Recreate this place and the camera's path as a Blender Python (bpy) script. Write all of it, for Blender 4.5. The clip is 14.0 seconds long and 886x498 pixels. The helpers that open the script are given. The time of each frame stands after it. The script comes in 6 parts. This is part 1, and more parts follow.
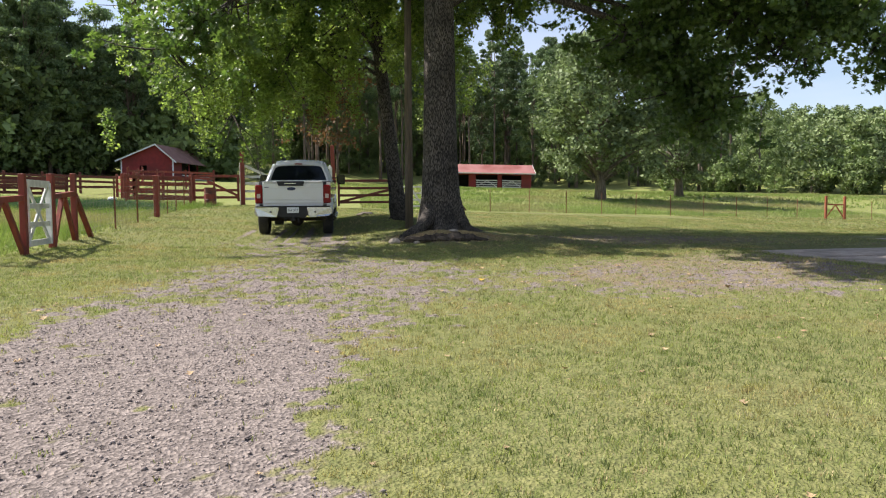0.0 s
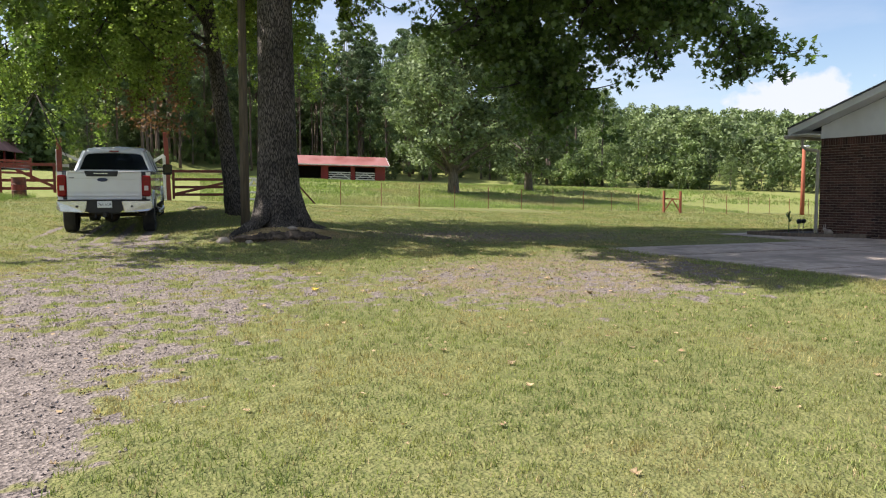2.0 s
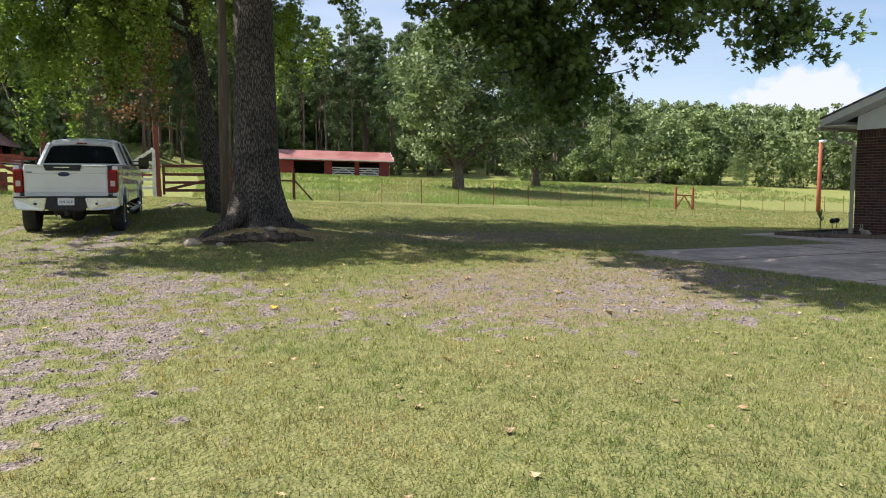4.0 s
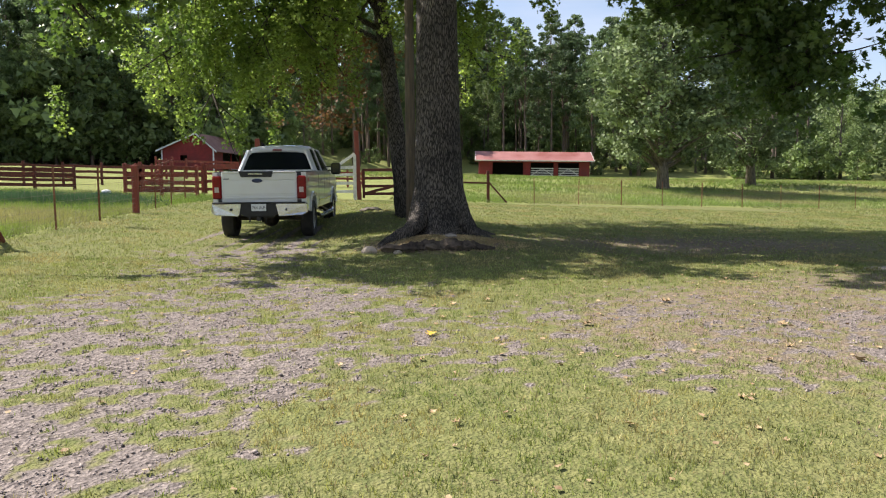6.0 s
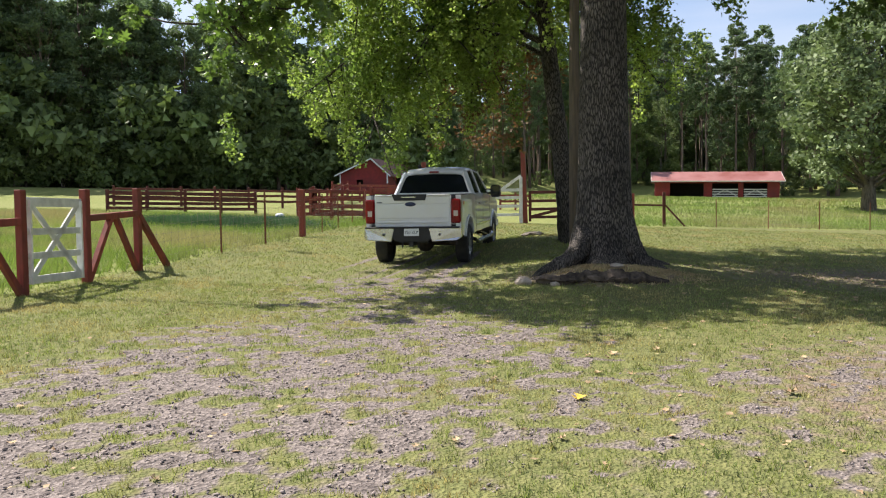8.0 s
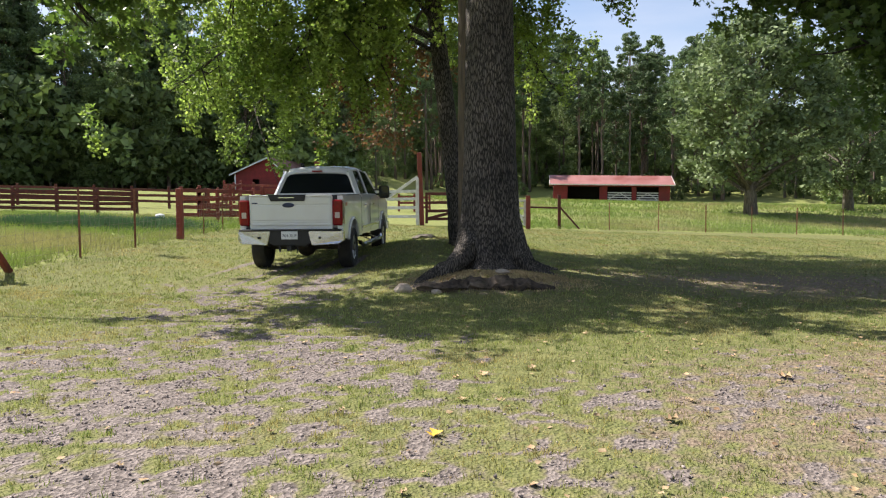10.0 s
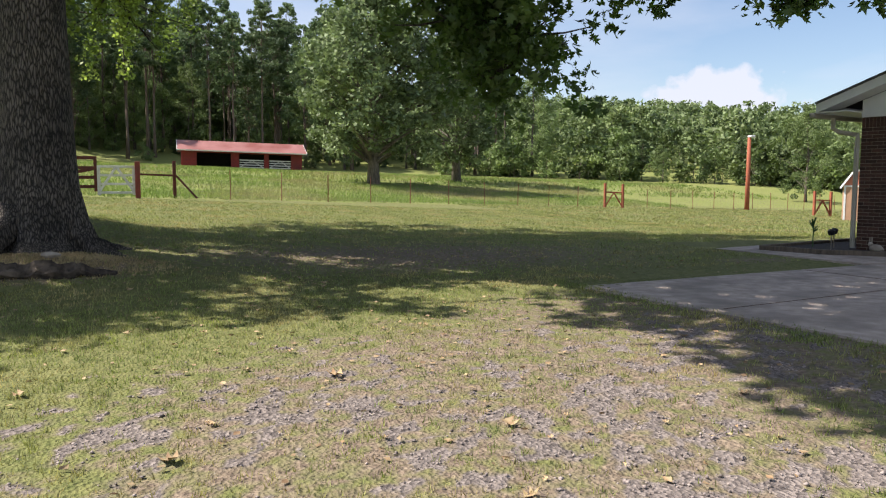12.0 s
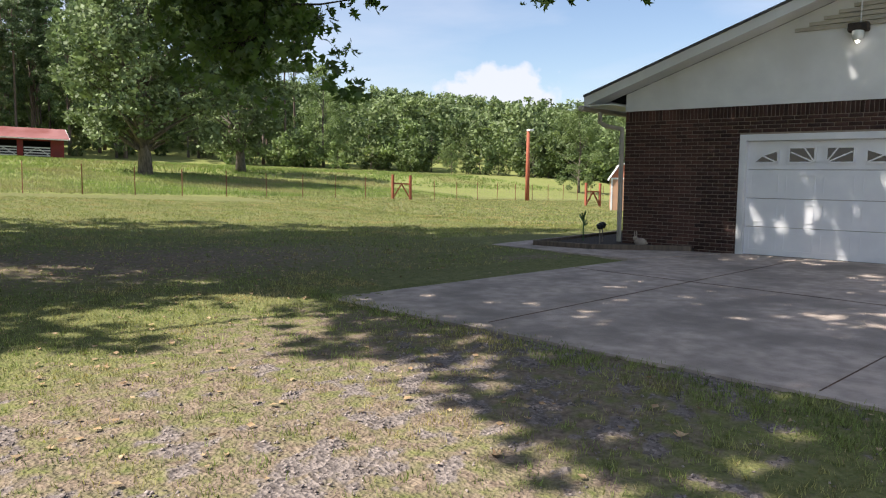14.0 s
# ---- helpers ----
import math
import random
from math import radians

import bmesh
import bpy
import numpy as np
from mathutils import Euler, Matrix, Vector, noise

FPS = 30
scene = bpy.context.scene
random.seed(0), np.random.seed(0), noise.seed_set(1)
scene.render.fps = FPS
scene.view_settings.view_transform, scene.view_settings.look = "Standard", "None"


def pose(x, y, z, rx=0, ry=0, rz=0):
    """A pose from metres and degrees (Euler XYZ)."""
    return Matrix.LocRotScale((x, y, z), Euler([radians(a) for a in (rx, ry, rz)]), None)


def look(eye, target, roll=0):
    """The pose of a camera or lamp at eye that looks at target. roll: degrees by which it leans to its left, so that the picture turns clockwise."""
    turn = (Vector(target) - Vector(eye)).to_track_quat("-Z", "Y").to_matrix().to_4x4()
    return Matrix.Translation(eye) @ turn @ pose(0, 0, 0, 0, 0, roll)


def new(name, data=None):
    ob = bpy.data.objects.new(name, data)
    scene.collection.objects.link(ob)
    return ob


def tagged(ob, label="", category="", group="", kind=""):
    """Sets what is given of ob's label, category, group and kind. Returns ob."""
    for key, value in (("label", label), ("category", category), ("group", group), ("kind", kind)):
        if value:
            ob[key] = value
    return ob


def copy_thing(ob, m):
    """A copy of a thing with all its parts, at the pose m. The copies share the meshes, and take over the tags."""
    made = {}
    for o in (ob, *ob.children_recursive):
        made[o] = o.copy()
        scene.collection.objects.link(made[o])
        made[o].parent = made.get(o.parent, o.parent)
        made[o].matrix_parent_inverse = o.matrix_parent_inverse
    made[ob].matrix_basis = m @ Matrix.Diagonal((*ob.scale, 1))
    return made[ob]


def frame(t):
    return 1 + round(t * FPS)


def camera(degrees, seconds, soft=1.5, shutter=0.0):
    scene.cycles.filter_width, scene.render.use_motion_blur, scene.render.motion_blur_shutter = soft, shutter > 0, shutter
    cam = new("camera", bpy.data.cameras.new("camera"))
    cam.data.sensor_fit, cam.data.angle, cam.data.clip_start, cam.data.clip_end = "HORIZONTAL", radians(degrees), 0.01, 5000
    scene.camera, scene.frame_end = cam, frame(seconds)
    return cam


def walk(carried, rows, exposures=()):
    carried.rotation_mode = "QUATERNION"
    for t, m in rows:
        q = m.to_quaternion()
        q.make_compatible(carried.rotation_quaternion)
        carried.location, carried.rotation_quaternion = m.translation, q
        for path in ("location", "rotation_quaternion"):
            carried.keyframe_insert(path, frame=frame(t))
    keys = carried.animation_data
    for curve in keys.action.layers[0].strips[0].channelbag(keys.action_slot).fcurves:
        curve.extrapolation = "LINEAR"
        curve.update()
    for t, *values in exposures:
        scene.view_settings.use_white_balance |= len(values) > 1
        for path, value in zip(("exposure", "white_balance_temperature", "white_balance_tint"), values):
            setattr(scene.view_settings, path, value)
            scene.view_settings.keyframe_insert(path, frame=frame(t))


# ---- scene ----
cam = camera(61.1, 14.0, soft=1.15)

PATH = [
    (0, (1.610, -20.126, 0.925), (1.843, -18.144, 0.800), -0.4),
    (0.5, (1.715, -19.880, 0.968), (2.041, -17.911, 0.840), -0.7),
    (1, (1.846, -19.558, 0.987), (2.260, -17.606, 0.850), -0.6),
    (1.5, (2.013, -19.143, 0.983), (2.510, -17.210, 0.848), -0.3),
    (2, (2.133, -18.669, 0.970), (2.740, -16.769, 0.823), -0.1),
    (2.2, (2.165, -18.504, 0.973), (2.816, -16.619, 0.823), 0.0),
    (4.5, (3.029, -16.773, 0.996), (3.552, -14.850, 0.834), -0.1),
    (5, (3.158, -16.476, 1.018), (3.535, -14.518, 0.862), -0.1),
    (5.5, (3.253, -16.210, 1.031), (3.489, -14.230, 0.876), -0.2),
    (6, (3.324, -15.925, 1.044), (3.393, -13.932, 0.890), -0.6),
    (6.5, (3.456, -15.588, 1.063), (3.369, -13.595, 0.921), -0.8),
    (7, (3.537, -15.234, 1.074), (3.285, -13.254, 0.948), -0.8),
    (9.3, (3.467, -14.070, 1.057), (3.055, -12.114, 0.996), -0.6),
    (9.5, (3.541, -13.995, 1.064), (3.201, -12.025, 0.995), -0.4),
    (10, (3.782, -13.772, 1.082), (3.651, -11.778, 0.994), -0.4),
    (10.5, (3.977, -13.506, 1.097), (4.097, -11.512, 0.994), -0.7),
    (11, (4.184, -13.212, 1.119), (4.549, -11.250, 0.998), -0.5),
    (11.5, (4.498, -12.992, 1.142), (5.084, -11.085, 1.002), -0.1),
    (12, (4.726, -12.778, 1.133), (5.513, -10.947, 0.958), 0.2),
    (12.5, (4.987, -12.528, 1.154), (5.946, -10.786, 0.944), 0.4),
    (13, (5.338, -12.319, 1.156), (6.413, -10.646, 0.936), 0.8),
    (13.5, (5.612, -12.096, 1.159), (6.777, -10.483, 0.956), 0.8),
    (14, (5.921, -11.825, 1.175), (7.167, -10.273, 0.978), 0.5)
]
walk(cam, [(t, look(eye, target, roll)) for t, eye, target, roll in PATH], [(0, 0.95, 6500, 15), (10.5, 0.97, 6500, 15), (12, 0.86, 6500, 15), (14, 0.92, 6500, 15)])
# ---- world, sun, exposure ----
SUN_EL, SUN_AZ = radians(50), math.atan2(-0.92, 0.38)      # azimuth measured from +y towards +x


def build_world():
    w = bpy.data.worlds.new("world")
    scene.world = w
    w.use_nodes = True
    nt = w.node_tree
    bg = nt.nodes["Background"]
    sky = nt.nodes.new("ShaderNodeTexSky")
    sky.sky_type, sky.sun_disc = "NISHITA", False
    sky.sun_elevation, sky.sun_rotation = SUN_EL, SUN_AZ % (2 * math.pi)
    sky.air_density, sky.dust_density, sky.ozone_density = 1.0, 0.6, 1.5
    co = nt.nodes.new("ShaderNodeTexCoord")

    def math_node(op, a, b, clamp=False):
        n = nt.nodes.new("ShaderNodeMath")
        n.operation, n.use_clamp = op, clamp
        for i, v in enumerate((a, b)):
            if isinstance(v, (int, float)):
                n.inputs[i].default_value = v
            else:
                nt.links.new(v, n.inputs[i])
        return n.outputs[0]

    # thin high cloud streaks over the whole sky
    mp = nt.nodes.new("ShaderNodeMapping")
    mp.inputs["Scale"].default_value = (1.2, 1.6, 6.0)
    nt.links.new(co.outputs["Generated"], mp.inputs[0])
    n1 = nt.nodes.new("ShaderNodeTexNoise")
    n1.inputs["Scale"].default_value, n1.inputs["Detail"].default_value = 1.6, 8
    nt.links.new(mp.outputs[0], n1.inputs["Vector"])
    thin = math_node("MULTIPLY", math_node("SUBTRACT", n1.outputs[0], 0.36), 2.8, True)
    thin = math_node("MULTIPLY", thin, 0.7)
    # heaped clouds, low above the ridges
    sep = nt.nodes.new("ShaderNodeSeparateXYZ")
    nt.links.new(co.outputs["Generated"], sep.inputs[0])
    ang = math_node("ARCTAN2", sep.outputs[0], sep.outputs[1])
    d1 = math_node("DIVIDE", math_node("SUBTRACT", ang, CLOUD_AZ), 0.088)
    d2 = math_node("DIVIDE", math_node("SUBTRACT", sep.outputs[2], CLOUD_EL), 0.036)
    r = math_node("ADD", math_node("MULTIPLY", d1, d1), math_node("MULTIPLY", d2, d2))
    n2 = nt.nodes.new("ShaderNodeTexNoise")
    n2.inputs["Scale"].default_value, n2.inputs["Detail"].default_value = 22, 9
    nt.links.new(co.outputs["Generated"], n2.inputs["Vector"])
    heap = math_node("SUBTRACT", math_node("ADD", 1.0, math_node("MULTIPLY", math_node("SUBTRACT", n2.outputs[0], 0.5), 4.0)), r)
    heap = math_node("MULTIPLY", heap, 2.2, True)
    cloud = math_node("MAXIMUM", thin, math_node("MULTIPLY", heap, 0.9))
    mix = nt.nodes.new("ShaderNodeMix")
    mix.data_type = "RGBA"
    mix.inputs[7].default_value = (5.4, 5.7, 6.3, 1)
    nt.links.new(cloud, mix.inputs[0])
    nt.links.new(sky.outputs[0], mix.inputs[6])
    nt.links.new(mix.outputs[2], bg.inputs[0])
    bg.inputs[1].default_value = SKY_STRENGTH
    sun = new("sun", bpy.data.lights.new("sun", "SUN"))
    sun.data.energy, sun.data.angle, sun.data.color = SUN_STRENGTH, radians(0.55), (1.0, 0.95, 0.86)
    d = Vector((math.sin(SUN_AZ) * math.cos(SUN_EL), math.cos(SUN_AZ) * math.cos(SUN_EL), math.sin(SUN_EL)))
    sun.matrix_world = look(d * 60, (0, 0, 0))


CLOUD_AZ, CLOUD_EL = 0.757, 0.106
SKY_STRENGTH, SUN_STRENGTH = 0.088, 5.0
build_world()


# ---- materials ----
MATS = {}


def mat(name, c1, c2=None, scale=6.0, rough=0.8, bump=0.2, bscale=40.0, metal=0.0, stretch=(1, 1, 1), vary=0.0, island=0.0,
        c3=None, spec=0.4, transl=0.0, coat=0.0, big=None):
    """Two-scale mottled surface; stretch elongates the grain; vary / island change the value per object / per loose piece."""
    m = bpy.data.materials.new(name)
    m.use_nodes = True
    nt = m.node_tree
    p = nt.nodes["Principled BSDF"]
    co = nt.nodes.new("ShaderNodeTexCoord")
    mp = nt.nodes.new("ShaderNodeMapping")
    mp.inputs["Scale"].default_value = stretch
    nt.links.new(co.outputs["Object"], mp.inputs[0])
    n1 = nt.nodes.new("ShaderNodeTexNoise")
    n1.inputs["Scale"].default_value, n1.inputs["Detail"].default_value = scale, 6
    nt.links.new(mp.outputs[0], n1.inputs["Vector"])
    ramp = nt.nodes.new("ShaderNodeValToRGB")
    ramp.color_ramp.elements[0].position, ramp.color_ramp.elements[1].position = 0.35, 0.65
    c2 = c2 or tuple(v * 0.8 for v in c1)
    ramp.color_ramp.elements[0].color, ramp.color_ramp.elements[1].color = (*c2, 1), (*c1, 1)
    nt.links.new(n1.outputs[0], ramp.inputs[0])
    out = ramp.outputs[0]
    if c3:
        n3 = nt.nodes.new("ShaderNodeTexNoise")
        n3.inputs["Scale"].default_value, n3.inputs["Detail"].default_value = big or scale * 0.17, 5
        nt.links.new(co.outputs["Object"], n3.inputs["Vector"])
        r3 = nt.nodes.new("ShaderNodeValToRGB")
        r3.color_ramp.elements[0].position, r3.color_ramp.elements[1].position = 0.48, 0.66
        nt.links.new(n3.outputs[0], r3.inputs[0])
        mx = nt.nodes.new("ShaderNodeMix")
        mx.data_type = "RGBA"
        nt.links.new(r3.outputs[0], mx.inputs[0])
        nt.links.new(out, mx.inputs[6])
        mx.inputs[7].default_value = (*c3, 1)
        out = mx.outputs[2]
    for amount, kind in ((vary, "obj"), (island, "isl")):
        if amount:
            src = (nt.nodes.new("ShaderNodeObjectInfo").outputs["Random"] if kind == "obj"
                   else nt.nodes.new("ShaderNodeNewGeometry").outputs["Random Per Island"])
            mr = nt.nodes.new("ShaderNodeMapRange")
            mr.inputs[3].default_value, mr.inputs[4].default_value = 1 - amount, 1 + amount
            nt.links.new(src, mr.inputs[0])
            hs = nt.nodes.new("ShaderNodeHueSaturation")
            nt.links.new(mr.outputs[0], hs.inputs["Value"])
            nt.links.new(out, hs.inputs["Color"])
            out = hs.outputs[0]
    nt.links.new(out, p.inputs["Base Color"])
    p.inputs["Roughness"].default_value = rough
    p.inputs["Metallic"].default_value = metal
    p.inputs["Specular IOR Level"].default_value = spec
    p.inputs["Coat Weight"].default_value = coat
    if bump:
        n2 = nt.nodes.new("ShaderNodeTexNoise")
        n2.inputs["Scale"].default_value, n2.inputs["Detail"].default_value = bscale, 5
        nt.links.new(mp.outputs[0], n2.inputs["Vector"])
        b = nt.nodes.new("ShaderNodeBump")
        b.inputs["Strength"].default_value, b.inputs["Distance"].default_value = bump, 0.5 / bscale
        nt.links.new(n2.outputs[0], b.inputs["Height"])
        nt.links.new(b.outputs[0], p.inputs["Normal"])
    if transl:
        t = nt.nodes.new("ShaderNodeBsdfTranslucent")
        mul = nt.nodes.new("ShaderNodeHueSaturation")
        mul.inputs["Saturation"].default_value, mul.inputs["Value"].default_value = 1.15, 1.7
        nt.links.new(out, mul.inputs["Color"])
        nt.links.new(mul.outputs[0], t.inputs[0])
        ms = nt.nodes.new("ShaderNodeMixShader")
        ms.inputs[0].default_value = transl
        nt.links.new(p.outputs[0], ms.inputs[1])
        nt.links.new(t.outputs[0], ms.inputs[2])
        nt.links.new(ms.outputs[0], nt.nodes["Material Output"].inputs[0])
    MATS[name] = m
    return m


RED = mat("red_paint_wood", (0.26, 0.055, 0.036), (0.165, 0.038, 0.027), 9, 0.75, 0.4, 30, stretch=(1, 1, 0.25), vary=0.15, c3=(0.16, 0.05, 0.035), big=2.0)
# lit copy of the red paint: sunshine on far posts mixed into the colour
SUNLIT_RED = mat("sunlit_red_wood", (0.36, 0.105, 0.055), (0.25, 0.075, 0.04), 9, 0.8, 0.4, 30, vary=0.12)
LEDGE = mat("root_and_earth", (0.085, 0.065, 0.05), (0.025, 0.019, 0.015), 14, 0.95, 1.0, 22, c3=(0.15, 0.115, 0.085), big=6.0)
DARKRED = mat("dark_red_wood", (0.13, 0.035, 0.025), (0.075, 0.025, 0.02), 9, 0.8, 0.4, 30, vary=0.15)
BARNRED = mat("barn_red_siding", (0.27, 0.035, 0.032), (0.2, 0.03, 0.028), 3, 0.8, 0.3, 12, c3=(0.17, 0.035, 0.03), big=0.6)
PALEWOOD = mat("weathered_white_wood", (0.72, 0.71, 0.66), (0.55, 0.54, 0.5), 7, 0.75, 0.3, 30, vary=0.08)
ROOFRED = mat("red_metal_roof", (0.34, 0.155, 0.14), (0.28, 0.12, 0.105), 0.8, 0.55, 0.1, 8, c3=(0.22, 0.07, 0.055), big=0.4)
ROOFBROWN = mat("brown_shingle_roof", (0.26, 0.145, 0.12), (0.19, 0.10, 0.085), 1.5, 0.85, 0.4, 14)
# near-black colour standing in for the shade inside open buildings
INNER_SHADE = mat("interior_shade", (0.03, 0.026, 0.022), None, 3, 0.95, 0)
WHITEPAINT = mat("white_paint", (0.74, 0.75, 0.74), (0.67, 0.68, 0.68), 2.5, 0.55, 0.05, 60, c3=(0.62, 0.62, 0.6), big=0.7)
DOORWHITE = mat("garage_door_enamel", (0.78, 0.79, 0.79), (0.72, 0.73, 0.74), 3, 0.4, 0.08, 150)
BRICK = mat("dark_brown_brick", (0.082, 0.040, 0.029), (0.055, 0.025, 0.02), 9, 0.85, 0.5, 60, vary=0.45, island=0.45)
MORTAR = mat("brick_mortar", (0.33, 0.27, 0.21), (0.24, 0.2, 0.16), 8, 0.95, 0.4, 80)
CONCRETE = mat("worn_concrete", (0.48, 0.395, 0.33), (0.32, 0.262, 0.218), 5.5, 0.9, 0.6, 40, c3=(0.24, 0.2, 0.168), big=1.1)
BARK = mat("furrowed_oak_bark", (0.10, 0.08, 0.062), (0.022, 0.017, 0.014), 9, 0.95, 1.0, 11, stretch=(3.4, 3.4, 0.5), c3=(0.125, 0.11, 0.09), big=3.0)
BARKGREY = mat("grey_bark", (0.19, 0.165, 0.135), (0.09, 0.075, 0.06), 5, 0.95, 0.8, 12, stretch=(2, 2, 0.5), vary=0.2)
PINEBARK = mat("pine_bark", (0.2, 0.15, 0.115), (0.1, 0.075, 0.06), 4, 0.95, 0.5, 8, stretch=(2, 2, 0.4), vary=0.25)
OAKLEAF = mat("oak_leaves", (0.125, 0.185, 0.05), (0.06, 0.105, 0.027), 0.9, 0.4, 0, transl=0.42, island=0.35, spec=0.5)
LIMELEAF = mat("sweetgum_leaves", (0.235, 0.30, 0.085), (0.12, 0.18, 0.05), 0.8, 0.5, 0, transl=0.52, island=0.4)
# leaf green lightened to carry the aerial haze over the far hills
HAZELEAF = mat("hazed_hill_leaves", (0.20, 0.255, 0.105), (0.10, 0.145, 0.058), 0.1, 0.7, 0, transl=0.15, island=0.45)
BROWNLEAF = mat("dying_brown_leaves", (0.19, 0.11, 0.055), (0.11, 0.065, 0.035), 1.2, 0.7, 0, transl=0.3, island=0.3)
FARLEAF = mat("field_tree_leaves", (0.22, 0.275, 0.135), (0.10, 0.14, 0.062), 0.5, 0.65, 0, transl=0.22, vary=0.2, island=0.45, spec=0.25)
WOODLEAF = mat("woodland_leaves", (0.18, 0.235, 0.085), (0.09, 0.135, 0.045), 0.35, 0.65, 0, transl=0.2, vary=0.35, island=0.3)
PINELEAF = mat("pine_needles", (0.15, 0.205, 0.09), (0.075, 0.118, 0.054), 0.4, 0.6, 0, transl=0.25, vary=0.25, island=0.35)
TRUCKWHITE = mat("white_truck_paint", (0.70, 0.71, 0.71), (0.67, 0.68, 0.68), 1.2, 0.25, 0, coat=0.8, c3=(0.63, 0.62, 0.6), big=0.9)
CHROME = mat("chrome", (0.6, 0.6, 0.6), (0.52, 0.52, 0.52), 8, 0.24, 0.02, 20, metal=1.0)
BLACKPLASTIC = mat("black_plastic", (0.018, 0.018, 0.02), (0.012, 0.012, 0.013), 10, 0.5, 0.1, 80)
RUBBER = mat("tyre_rubber", (0.022, 0.022, 0.022), (0.04, 0.037, 0.033), 5, 0.9, 0.3, 30)
TAILRED = mat("tail_lamp_red", (0.24, 0.002, 0.006), (0.16, 0.002, 0.005), 20, 0.3, 0, spec=0.2, coat=0.25)
TAILCLEAR = mat("reversing_lamp_lens", (0.55, 0.45, 0.45), (0.5, 0.4, 0.4), 20, 0.15, 0, coat=1.0)
DARKSTEEL = mat("rusty_underbody_steel", (0.06, 0.045, 0.035), (0.03, 0.025, 0.022), 12, 0.7, 0.3, 30, metal=0.3)
ALLOY = mat("alloy_rim", (0.5, 0.5, 0.51), (0.4, 0.4, 0.41), 8, 0.3, 0, metal=0.9)
PLATEMAT = mat("licence_plate", (0.7, 0.72, 0.73), (0.65, 0.67, 0.68), 12, 0.4, 0)
INK = mat("dark_ink", (0.03, 0.04, 0.09), None, 12, 0.5, 0)
BRONZE = mat("rusty_steel_post", (0.22, 0.085, 0.045), (0.14, 0.06, 0.035), 14, 0.85, 0.2, 60)
WIRE = mat("galvanised_wire", (0.25, 0.22, 0.19), (0.18, 0.14, 0.11), 14, 0.6, 0, metal=0.4)
RUSTDRUM = mat("rusty_drum", (0.2, 0.06, 0.035), (0.07, 0.035, 0.03), 4, 0.7, 0.2, 30)
ROCK = mat("pale_stone", (0.42, 0.36, 0.29), (0.28, 0.23, 0.19), 8, 0.9, 0.6, 30)
SOIL = mat("bare_soil", (0.16, 0.09, 0.055), (0.09, 0.06, 0.04), 6, 0.95, 0.7, 25)
GRAVEL = mat("gravel_stones", (0.33, 0.275, 0.245), (0.165, 0.138, 0.126), 30, 0.9, 0.4, 90, island=0.42)
GRASS = mat("grass_blades", (0.24, 0.268, 0.085), (0.145, 0.182, 0.058), 1.4, 0.6, 0, transl=0.3, island=0.55, c3=(0.33, 0.28, 0.125), big=0.9)
STRAW = mat("dead_straw_grass", (0.46, 0.37, 0.2), (0.3, 0.23, 0.12), 3, 0.8, 0, transl=0.2, island=0.4)
TALLGRASS = mat("pasture_grass", (0.2, 0.27, 0.07), (0.13, 0.19, 0.05), 0.3, 0.7, 0, transl=0.3, island=0.3, c3=(0.26, 0.24, 0.11), big=0.12)
WEED = mat("weed_leaves", (0.075, 0.135, 0.06), (0.045, 0.09, 0.04), 0.8, 0.7, 0, transl=0.2, island=0.3)
DRYLEAF = mat("dry_fallen_leaves", (0.42, 0.32, 0.18), (0.28, 0.17, 0.09), 20, 0.8, 0.2, 60, vary=0.3, island=0.3)
YELLOWLEAF = mat("yellow_leaf", (0.62, 0.42, 0.05), (0.5, 0.32, 0.04), 20, 0.7, 0.2, 60)
TAN = mat("tan_siding", (0.46, 0.275, 0.175), (0.4, 0.235, 0.15), 2, 0.8, 0.2, 20)
SALMON = mat("salmon_siding", (0.55, 0.2, 0.13), (0.47, 0.17, 0.11), 2, 0.8, 0.2, 20)
ROOFGREY = mat("grey_shingles", (0.1, 0.1, 0.1), (0.06, 0.06, 0.06), 8, 0.9, 0.5, 30)
POLEWOOD = mat("utility_pole_wood", (0.17, 0.13, 0.095), (0.10, 0.08, 0.06), 6, 0.9, 0.5, 20, stretch=(3, 3, 0.3))
BLUE = mat("blue_plastic", (0.05, 0.09, 0.2), None, 4, 0.5, 0)
BULBGLASS = mat("lamp_lens", (0.8, 0.82, 0.78), None, 4, 0.2, 0)
GUTTER = mat("tan_gutter", (0.42, 0.38, 0.31), (0.36, 0.33, 0.27), 5, 0.5, 0)
MULCH = mat("dark_mulch", (0.045, 0.03, 0.022), (0.02, 0.015, 0.012), 20, 0.95, 0.8, 40)
GREENMETAL = mat("green_ornament_metal", (0.05, 0.12, 0.03), None, 6, 0.5, 0)


